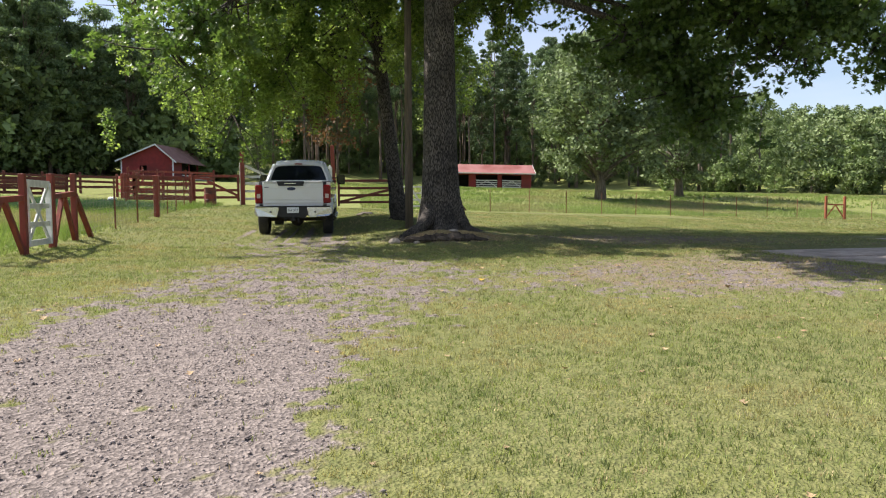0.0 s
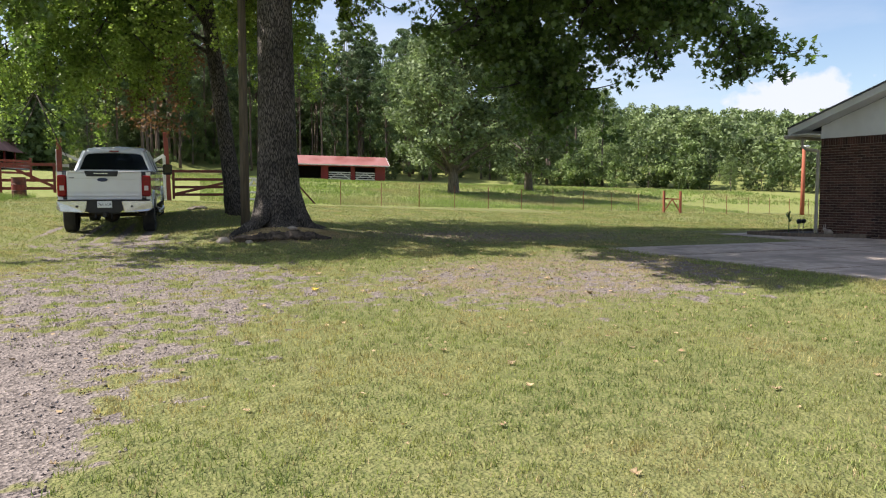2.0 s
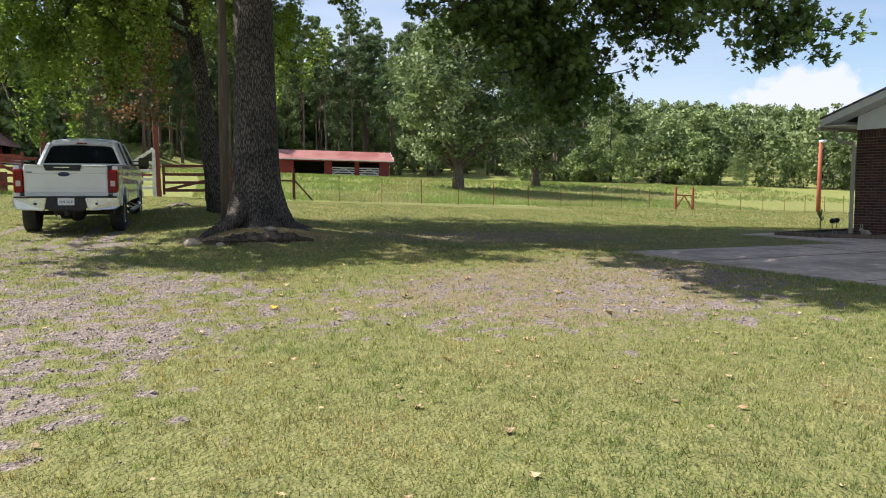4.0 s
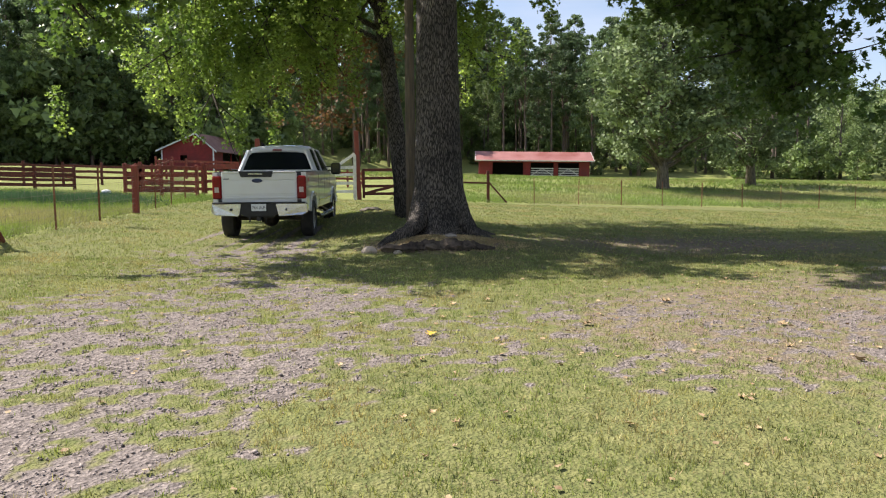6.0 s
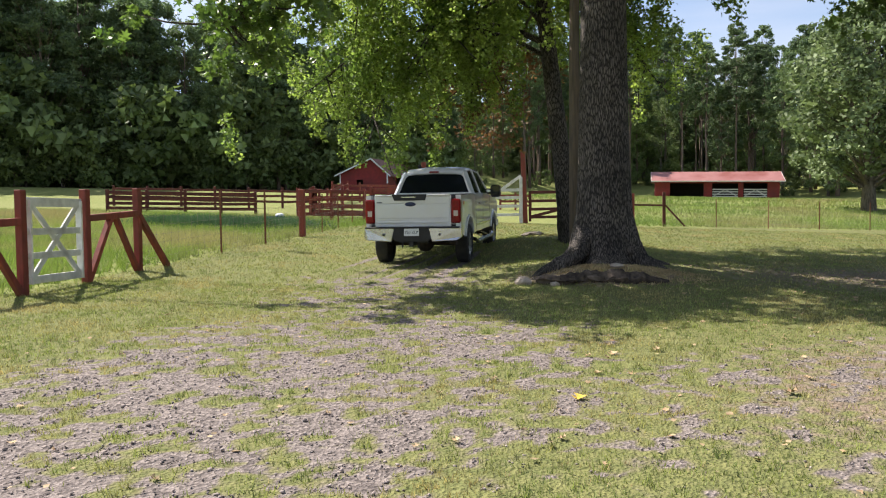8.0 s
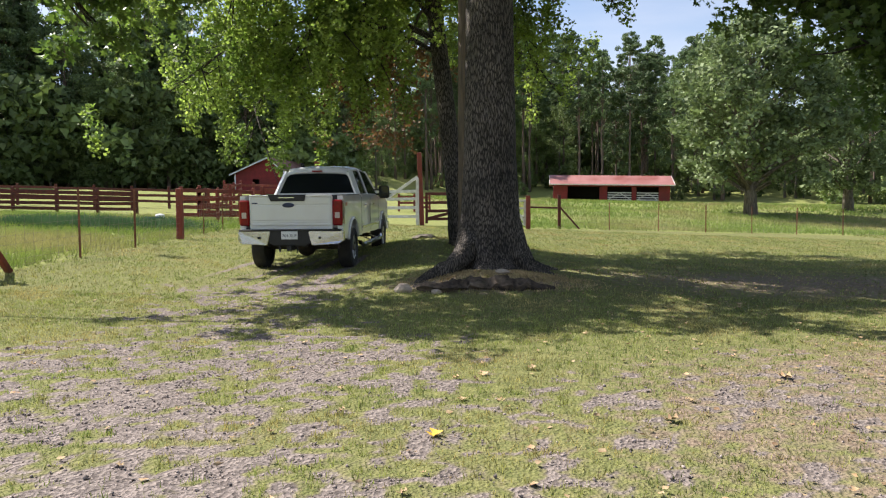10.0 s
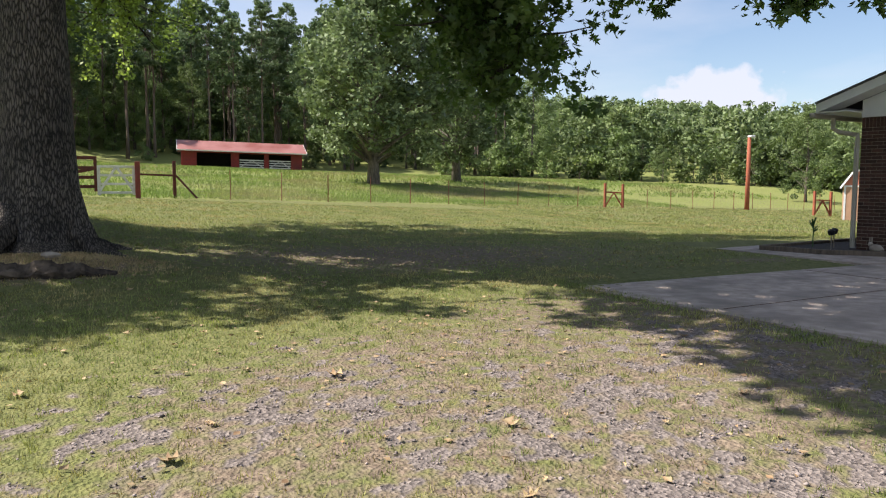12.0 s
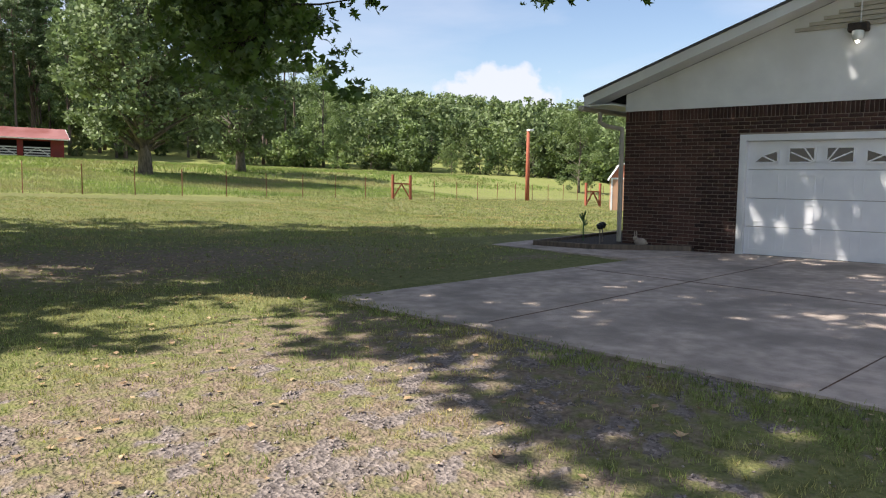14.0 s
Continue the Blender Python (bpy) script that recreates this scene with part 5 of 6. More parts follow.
def near_fence():
    """H-braces with a white wicket gate beside the drive."""
    A, B, C, D = (-4.60, -5.1), (-4.60, -5.1), (-4.66, -3.6), (-4.80, -1.93)
    Z = (-4.66, -6.7)
    for (p, q, label, legs) in ((C, D, "red painted H-brace with slanting struts beside the gate", True), (Z, A, "red painted H-brace fence end beside the gate", True)):
        g = thing("fence_brace", label, "fence", "H-braces of the wire fence")
        pq = Vector((q[0] - p[0], q[1] - p[1]))
        for k, (c, w) in enumerate(((p, 0.125), (q, 0.115))):
            bm = bmesh.new()
            post(bm, c[0], c[1], 1.54, w, (0.0, 0.0))
            part("post", bm, RED, g)
        bm = bmesh.new()
        beam(bm, V3(*p, 1.06), V3(*q, 1.08), 0.10, 0.11, 0.006)
        part("rail", bm, RED, g)
        mid = ((p[0] + q[0]) / 2, (p[1] + q[1]) / 2)
        for e in (p, q):
            bm = bmesh.new()
            k = 0.1
            beam(bm, V3(mid[0] * (1 - k) + e[0] * k, mid[1] * (1 - k) + e[1] * k, 1.03), V3(e[0] * 0.94 + mid[0] * 0.06, e[1] * 0.94 + mid[1] * 0.06, 0.02), 0.09, 0.09, 0.005)
            part("strut", bm, RED, g)
        if q == D:
            bm = bmesh.new()
            beam(bm, V3(q[0] + 0.02, q[1], 1.06), V3(q[0] + 0.06, q[1] + 0.88, 0.0), 0.1, 0.1, 0.006)
            part("strut", bm, RED, g)
    # wicket gate
    a, b = Vector((B[0], B[1] + 0.1)), Vector((C[0], C[1] - 0.1))
    g = thing("wicket_gate", "white wooden wicket gate with crossed braces between red posts", "gate")
    base = (gz(*B) + gz(*C)) / 2 + 0.12
    d = (b - a)

    def P(u, h):
        p = a + d * u
        return (p.x, p.y, base + h)
    for nm, p, q, w in (("stile", P(0.04, 0), P(0.04, 1.25), 0.11), ("stile", P(0.96, 0), P(0.96, 1.25), 0.11), ("top_rail", P(0, 1.22), P(1, 1.22), 0.14),
                        ("mid_rail", P(0, 0.78), P(1, 0.78), 0.10), ("mid_rail", P(0, 0.42), P(1, 0.42), 0.10), ("bottom_rail", P(0, 0.06), P(1, 0.06), 0.12),
                        ("brace", P(0.08, 0.1), P(0.92, 1.18), 0.09), ("brace", P(0.92, 0.1), P(0.08, 1.18), 0.09)):
        bm = bmesh.new()
        beam(bm, p, q, 0.035, w, 0.004)
        part(nm, bm, PALEWOOD, g)


def wire_fence(name, label, pts, step, h, group="T-posts"):
    """Steel posts with woven wire strung between them."""
    f = thing(name, label, "fence", at=Matrix.Translation(V3(*pts[0])))
    inv = Matrix.Translation(-V3(*pts[0]))
    ps = []
    for a, b in zip(pts, pts[1:]):
        L = math.dist(a, b)
        n = max(1, round(L / step))
        for i in range(n):
            ps.append((a[0] + (b[0] - a[0]) * i / n, a[1] + (b[1] - a[1]) * i / n))
    ps.append(pts[-1])
    bmw = bmesh.new()
    for i, p in enumerate(ps):
        bm = bmesh.new()
        q = V3(*p, -0.1)
        lean = Vector((random.uniform(-0.03, 0.03), random.uniform(-0.03, 0.03), 0))
        beam(bm, q, q + Vector((0, 0, h + 0.12)) + lean, 0.05, 0.012)
        beam(bm, q + Vector((0, 0.014, 0)), q + Vector((0, 0.014, h + 0.12)) + lean, 0.012, 0.035)
        bmesh.ops.transform(bm, matrix=inv, verts=bm.verts[:])
        part("steel_post", bm, BRONZE, f)
        if i + 1 < len(ps):
            r = ps[i + 1]
            for k, hh in enumerate((0.08, 0.2, 0.33, 0.48, 0.64, 0.82, 1.0, 1.16)):
                if hh < h - 0.05:
                    tube(bmw, [V3(*p, hh), V3(*r, hh)], [0.0035, 0.0035], 3, cap=False)
            n = 12
            for k in range(1, n):
                x, y = p[0] + (r[0] - p[0]) * k / n, p[1] + (r[1] - p[1]) * k / n
                tube(bmw, [V3(x, y, 0.05), V3(x, y, min(1.0, h - 0.1))], [0.0025, 0.0025], 3, cap=False)
    bmesh.ops.transform(bmw, matrix=inv, verts=bmw.verts[:])
    part("woven_wire", bmw, WIRE, f, "thin woven wire")["kind"] = "stuff"


def board_fence(name, label, pts, step, rails, h, mat_=RED, group="", w=0.13):
    f = thing(name, label, "fence", group, at=Matrix.Translation(V3(*pts[0])))
    inv = Matrix.Translation(-V3(*pts[0]))
    ps = []
    for a, b in zip(pts, pts[1:]):
        n = max(1, round(math.dist(a, b) / step))
        ps += [(a[0] + (b[0] - a[0]) * i / n, a[1] + (b[1] - a[1]) * i / n) for i in range(n)]
    ps.append(pts[-1])
    for i, p in enumerate(ps):
        bm = bmesh.new()
        post(bm, p[0], p[1], h + random.uniform(0.02, 0.12), w)
        bmesh.ops.transform(bm, matrix=inv, verts=bm.verts[:])
        part("post", bm, mat_, f)
        if i + 1 < len(ps):
            q = ps[i + 1]
            off = Vector((q[1] - p[1], p[0] - q[0], 0)).normalized() * (w / 2 + 0.015)
            for r in rails:
                bm = bmesh.new()
                beam(bm, V3(*p, r + random.uniform(-0.03, 0.03)) + off, V3(*q, r + random.uniform(-0.03, 0.03)) + off, 0.03, 0.15, 0.003)
                bmesh.ops.transform(bm, matrix=inv, verts=bm.verts[:])
                part("rail", bm, mat_, f)


def field_gate(name, label, a, b, material, rails, h0, brace=True, w=0.03, rh=0.13, diag=None, group=""):
    g = thing(name, label, "gate", group, at=Matrix.Translation(V3(*a)))
    inv = Matrix.Translation(-V3(*a))
    za = (gz(*a) + gz(*b)) / 2

    def P(u, h):
        return Vector((a[0] + (b[0] - a[0]) * u, a[1] + (b[1] - a[1]) * u, za + h))
    items = [("rail", P(0, r), P(1, r), rh) for r in rails]
    items += [("stile", P(0.015, h0), P(0.015, rails[-1] + 0.05), 0.12), ("stile", P(0.985, h0), P(0.985, rails[-1] + 0.05), 0.12)]
    if brace:
        items += [("brace", P(0.0, rails[0]), P(0.5, rails[-1]), 0.1), ("brace", P(1.0, rails[0]), P(0.5, rails[-1]), 0.1)]
    if diag:
        items.append(("brace", P(*diag[0]), P(*diag[1]), 0.13))
    for nm, p, q, hh in items:
        bm = bmesh.new()
        beam(bm, p, q, w * (1.7 if nm in ("stile", "brace") else 1), hh, 0.003)
        bmesh.ops.transform(bm, matrix=inv, verts=bm.verts[:])
        part(nm, bm, material, g)


def single_post(name, label, x, y, h, w, material=RED, lean=(0, 0)):
    t = thing(name, label, "post", at=Matrix.Translation(V3(x, y)))
    bm = bmesh.new()
    beam(bm, (0, 0, -0.3), (lean[0], lean[1], h), w, w, 0.01)
    part("shaft", bm, material, t)
    return t


def fences():
    near_fence()
    wire_fence("wire_fence", "woven wire fence on rusty steel posts along the drive", [(-4.80, -1.85), (-5.0, 1.7), (-5.2, 4.6), (-5.45, 7.93)], 4.2, 1.45)
    single_post("corner_post", "red painted corner post of the wire fence", -5.45, 7.93, 1.5, 0.17)
    wire_fence("wire_fence", "woven wire fence joining the corner post to the cattle pen", [(-5.45, 7.93), (-6.1, 16.8)], 2.4, 1.3)
    wire_fence("wire_fence", "long woven wire fence on orange steel posts across the pasture", [(6.9, 21.5), (19, 24.9), (34.2, 28.7)], 2.55, 1.3)
    wire_fence("wire_fence", "woven wire fence running on to the far shed", [(35.25, 28.2), (50, 31.5), (62, 34)], 2.6, 1.3)
    # gateway behind the truck
    single_post("tall_gate_post", "tall red gate post", -4.15, 20.1, 2.75, 0.2)
    single_post("tall_gate_post", "tall red gate post, slightly leaning", 0.6, 20.4, 3.3, 0.2, lean=(-0.12, 0))
    field_gate("white_gate", "white wooden gate half with a slanting brace", (-4.2, 20.2), (-2.0, 20.7), PALEWOOD, [0.35, 0.75, 1.15, 1.5], 0.05, False, diag=((0.0, 2.15), (1.0, 1.1)))
    field_gate("white_gate", "white wooden gate half with a slanting brace", (0.4, 20.3), (-1.9, 20.7), PALEWOOD, [0.35, 0.75, 1.15, 1.5], 0.05, False, diag=((0.0, 2.15), (1.0, 0.6)))
    single_post("white_gate_post", "white wooden post of the farm gate", -4.22, 20.12, 2.2, 0.14, PALEWOOD)
    single_post("white_gate_post", "white wooden post of the farm gate", 0.4, 20.32, 2.15, 0.14, PALEWOOD)
    field_gate("red_gate", "red wooden gate with a slanting brace", (0.75, 20.45), (3.9, 20.6), DARKRED, [0.35, 0.72, 1.1, 1.5], 0.15, False, diag=((0.0, 0.35), (1.0, 1.1)))
    field_gate("red_gate", "red wooden gate with slanting braces", (-6.6, 19.9), (-4.35, 20.1), RED, [0.35, 0.72, 1.45], 0.15, False, diag=((0.3, 1.2), (1.0, 0.4)))
    field_gate("white_panel_gate", "white metal panel gate beside the oak", (3.95, 20.5), (5.3, 20.6), PALEWOOD, [0.2, 0.55, 0.9, 1.25], 0.1, True, rh=0.09)
    single_post("gate_post", "dark red gate post", 5.42, 20.6, 1.5, 0.2)
    single_post("fence_post", "dark red post with a brace", 6.9, 21.5, 1.6, 0.14, DARKRED)
    t = thing("fence_rail", "dark red rail and strut of the fence end", "rail", at=Matrix.Translation(V3(5.42, 20.6)))
    bm = bmesh.new()
    o = V3(5.42, 20.6)
    beam(bm, V3(5.5, 20.65, 0.98) - o, V3(6.85, 21.45, 0.98) - o, 0.06, 0.08, 0.004)
    part("rail", bm, DARKRED, t)
    bm = bmesh.new()
    beam(bm, V3(6.95, 21.45, 1.0) - o, V3(7.8, 21.3, 0.05) - o, 0.08, 0.08, 0.004)
    part("strut", bm, DARKRED, t)
    # H-brace out in the field and one by the far shed
    for (p, q, lab) in (((34.2, 28.7), (35.25, 28.2), "orange-red H-brace in the wire fence across the pasture"), ((46.2, 22.6), (47.2, 22.2), "red H-brace with a strut by the far shed")):
        g = thing("fence_brace", lab, "fence", "H-braces of the wire fence")
        for c in (p, q):
            bm = bmesh.new()
            post(bm, *c, 1.6, 0.14)
            part("post", bm, SUNLIT_RED, g)
        mx, my = (p[0] + q[0]) / 2, (p[1] + q[1]) / 2
        bm = bmesh.new()
        beam(bm, V3(*p, 1.02), V3(*q, 1.02), 0.09, 0.09)
        part("rail", bm, SUNLIT_RED, g)
        for c in (p, q):
            bm = bmesh.new()
            beam(bm, V3(mx, my, 1.0), V3(c[0], c[1], 0.05), 0.08, 0.08)
            part("strut", bm, SUNLIT_RED, g)
    # cattle pen
    board_fence("pen_fence", "weathered red board fence of the cattle pen", [(-8.9, 16.2), (-6.15, 17.0)], 1.8, [0.3, 0.62, 0.95, 1.28], 1.35, group="board fences of the pen")
    board_fence("pen_fence", "weathered red board fence of the cattle pen", [(-9.4, 19.4), (-6.7, 19.9)], 1.7, [0.3, 0.62, 0.95, 1.28], 1.45, group="board fences of the pen")
    board_fence("pen_fence", "weathered red board fence running to the barn", [(-9.4, 19.4), (-12.5, 27), (-14.5, 40)], 2.6, [0.4, 0.8, 1.2], 1.35, group="board fences of the pen")
    board_fence("paddock_fence", "old dark red board fence of the paddock", [(-19.4, 18.0), (-16.5, 20.1), (-13.5, 21.8)], 1.9, [0.25, 0.5, 0.78, 1.02], 1.1, DARKRED, "paddock fences")
    board_fence("paddock_fence", "old dark red board fence at the back of the paddock", [(-27, 29.5), (-14, 32)], 2.3, [0.45, 0.8, 1.12], 1.25, DARKRED, "paddock fences")
    board_fence("pen_fence", "red board fence in front of the barn", [(-15, 38), (-9, 39)], 2.0, [0.4, 0.8, 1.2], 1.4, group="board fences of the pen")
    board_fence("pen_fence", "short run of red boards behind the white gate", [(-2.4, 36), (-0.4, 36.5)], 1.2, [0.3, 0.6, 0.95], 1.1, group="board fences of the pen")


fences()


# ---- barn and shed ----
def barn():
    at = Matrix.Translation((-22.24, 61.0, 3.4)) @ Matrix.Rotation(radians(-8.2), 4, "Z")
    b = thing("barn", "red wooden barn with brown gabled roof and open side bay", "barn", at=at)
    W, D, H, rise = 5.5, 13.3, 2.1, 1.5
    RX = W * 0.68                # the ridge stands nearer the open side
    bm = bmesh.new()
    wx, wz = 1.95, 1.2
    box(bm, (0, 0, -1), (wx, 0.12, H))
    box(bm, (wx + 0.75, 0, -1), (W, 0.12, H))
    box(bm, (wx, 0, -1), (wx + 0.75, 0.12, wz - 0.4))
    box(bm, (wx, 0, wz + 0.3), (wx + 0.75, 0.12, H))
    prism(bm, [(0, H), (W, H), (RX, H + rise)], 1, 0, 0.12)
    box(bm, (0, 0.12, -1), (0.12, D, H))
    box(bm, (0.12, D - 0.12, -1), (W, D, H))
    box(bm, (W - 0.12, 0.12, -1), (W, 2.2, H))
    part("wall", bm, BARNRED, b, "faded red board wall")
    # near-black sheets behind bay and window, painted as the shade inside
    bm = bmesh.new()
    box(bm, (W - 1.6, 0.3, -1), (W - 1.5, D - 0.2, H - 0.05))
    box(bm, (wx - 0.2, 1.0, -0.5), (wx + 1.2, 1.1, H - 0.2))
    part("inner_wall", bm, INNER_SHADE, b, "near-black sheet for the shade inside")
    bm = bmesh.new()
    for xe, run in ((-0.4, RX), (W + 0.4, W - RX)):
        ze = H - 0.4 * rise / run
        prism(bm, [(xe, ze), (RX, H + rise), (RX, H + rise + 0.07), (xe, ze + 0.07)], 1, -0.35, D + 0.3)
    part("roof", bm, ROOFBROWN, b, "brown roof")
    bm = bmesh.new()
    for xe, run in ((-0.42, RX), (W + 0.42, W - RX)):
        ze = H - 0.42 * rise / run
        prism(bm, [(xe, ze - 0.06), (RX, H + rise - 0.06), (RX, H + rise + 0.09), (xe, ze + 0.09)], 1, -0.40, -0.351)
    box(bm, (-0.012, -0.02, -0.5), (0.12, -0.001, H))
    box(bm, (W - 0.14, -0.02, -0.5), (W + 0.012, -0.001, H))
    part("trim", bm, WHITEPAINT, b, "white trim boards")
    for xx, yy in ((W - 0.1, 4.6), (W - 0.1, 7.2)):
        bm = bmesh.new()
        beam(bm, (xx, yy, -1), (xx, yy, H - 0.05), 0.14, 0.14)
        part("bay_post", bm, BARNRED, b)
    for i in range(3):
        bm = bmesh.new()
        beam(bm, (W + 0.02, 2.3, 0.2 + 0.35 * i), (W + 0.02, D - 0.3, 0.2 + 0.35 * i), 0.04, 0.12)
        part("bay_rail", bm, PALEWOOD if i < 2 else BLUE, b, "pale rail" if i < 2 else "blue rail")


def shed():
    a, c = V3(11.8, 85.5), V3(26.9, 84.6)
    ang = math.atan2(c.y - a.y, c.x - a.x)
    z = 2.85
    b = thing("loafing_shed", "long red open-fronted shed with red metal roof and white gates", "shed",
              at=Matrix.Translation((a.x, a.y, z)) @ Matrix.Rotation(ang, 4, "Z") @ Matrix.Rotation(radians(1.2), 4, "Y"))
    L, D, H = 14.8, 5.0, 2.25
    bays = [(1.8, 5.9), (6.9, 10.0), (10.6, 13.4)]
    bm = bmesh.new()
    box(bm, (0, 0.1, -0.8), (0.1, D, H + 0.3))
    box(bm, (L - 0.1, 0.1, -0.8), (L, D, H + 0.3))
    box(bm, (0.1, D - 0.1, -0.8), (L - 0.1, D, H + 0.6))
    xs = [0] + [v for bay in bays for v in bay] + [L]
    for lo, hi in zip(xs[0::2], xs[1::2]):
        box(bm, (lo, 0, -0.8), (hi, 0.1, H))
    box(bm, (0, -0.01, H - 0.22), (L, 0.1, H + 0.02))
    prism(bm, [(0.0, H), (D, H), (D * 0.5, H + 1.05)], 0, 0.0, 0.1)
    part("wall", bm, BARNRED, b, "dark red board wall")
    # near-black sheet before the rear wall gives the bays their shade
    bm = bmesh.new()
    box(bm, (0.15, D - 0.4, -0.5), (L - 0.15, D - 0.12, H))
    part("back_wall", bm, INNER_SHADE, b, "near-black sheet for the shade inside")
    bm = bmesh.new()
    prism(bm, [(-0.7, H - 0.02), (D / 2, H + 1.3), (D / 2, H + 1.36), (-0.7, H + 0.05)], 0, -0.5, L + 0.5)
    prism(bm, [(D + 0.7, H - 0.02), (D / 2, H + 1.3), (D / 2, H + 1.36), (D + 0.7, H + 0.05)], 0, -0.5, L + 0.5)
    part("roof", bm, ROOFRED, b, "faded red metal roof")
    bm = bmesh.new()
    box(bm, (-0.52, -0.76, H - 0.08), (L + 0.52, -0.705, H + 0.06))
    for x0 in (-0.56, L + 0.505):
        prism(bm, [(-0.72, H - 0.08), (D / 2, H + 1.24), (D / 2, H + 1.38), (-0.72, H + 0.06)], 0, x0, x0 + 0.05)
    part("fascia", bm, PALEWOOD, b, "pale fascia board")
    for lo, hi in bays[1:]:
        g = thing("bay_gate", "white gate", "")
        g.parent = b
        g["label"] = "white wooden gate across a bay"
        for r in (0.35, 0.65, 0.95, 1.25):
            bm = bmesh.new()
            beam(bm, (lo + 0.05, -0.08, r), (hi - 0.05, -0.08, r), 0.04, 0.13)
            part("rail", bm, PALEWOOD, g)
        for p, q in (((lo + 0.1, 0.35), ((lo + hi) / 2, 1.25)), ((hi - 0.1, 0.35), ((lo + hi) / 2, 1.25))):
            bm = bmesh.new()
            beam(bm, (p[0], -0.12, p[1]), (q[0], -0.12, q[1]), 0.03, 0.1)
            part("brace", bm, PALEWOOD, g)


def far_shed():
    p = V3(43.0, 17.9)
    d = Vector((0.64, -0.768, 0))
    t = thing("garden_shed", "small tan gambrel shed with salmon gable and white trim", "shed", at=local(p, d))
    W, D, H = 3.0, 3.6, 1.95
    bm = bmesh.new()
    box(bm, (0, 0, -0.2), (W, D, H))
    part("wall", bm, TAN, t, "tan board wall")
    gam = [(0, H), (0.5, H + 0.75), (W / 2, H + 1.15), (W - 0.5, H + 0.75), (W, H)]
    bm = bmesh.new()
    prism(bm, gam, 1, -0.01, 0.1)
    prism(bm, gam, 1, D - 0.1, D)
    part("gable", bm, SALMON, t, "salmon gable")
    bm = bmesh.new()
    outer = [(-0.15, H - 0.05), (0.45, H + 0.84), (W / 2, H + 1.26), (W - 0.45, H + 0.84), (W + 0.15, H - 0.05)]
    for a, b in zip(outer, outer[1:]):
        prism(bm, [a, b, (b[0], b[1] - 0.09), (a[0], a[1] - 0.09)], 1, -0.15, D + 0.1)
    part("roof", bm, WHITEPAINT, t, "pale metal gambrel roof")
    bm = bmesh.new()
    for x0 in (0.0, W - 0.1):
        box(bm, (x0, -0.025, -0.1), (x0 + 0.1, -0.001, H))
    box(bm, (0, -0.03, H - 0.05), (W, -0.012, H + 0.05))
    part("trim", bm, WHITEPAINT, t, "white trim")


barn()
shed()
far_shed()


# ---- poles and small things ----
def poles():
    t = thing("utility_pole", "weathered grey utility pole beside the oak", "pole", at=Matrix.Translation(V3(3.2, 1.8)))
    bm = bmesh.new()
    tube(bm, [(0, 0, -0.4), (0, 0, 3), (0.02, 0, 9.0)], [0.125, 0.115, 0.09], 12)
    part("shaft", bm, POLEWOOD, t, smooth=True)
    t = thing("overhead_cable", "black overhead service cable crossing high above the yard", "cable")
    bm = bmesh.new()
    a, b, n = Vector((30, -3.2, 8.0)), Vector((-32, -2.4, 8.0)), 16
    tube(bm, [a.lerp(b, i / n) - Vector((0, 0, 1.6 * (i / n) * (1 - i / n))) for i in range(n + 1)], [0.04] * (n + 1), 5)
    part("line", bm, BLACKPLASTIC, t)
    t = thing("red_yard_pole", "tall red painted wooden pole standing in the lawn, coloured orange-red as in sun", "pole", at=Matrix.Translation(V3(48.5, 30.6)))
    bm = bmesh.new()
    tube(bm, [(0, 0, -0.4), (0, 0, 2.6), (0, 0, 5.6)], [0.18, 0.155, 0.125], 10)
    part("shaft", bm, SUNLIT_RED, t, smooth=True)
    bm = bmesh.new()
    box(bm, (-0.12, -0.3, 5.45), (0.3, 0.1, 5.62), bevel=0.03)
    part("lamp_head", bm, WHITEPAINT, t, "pale lamp head")


poles()


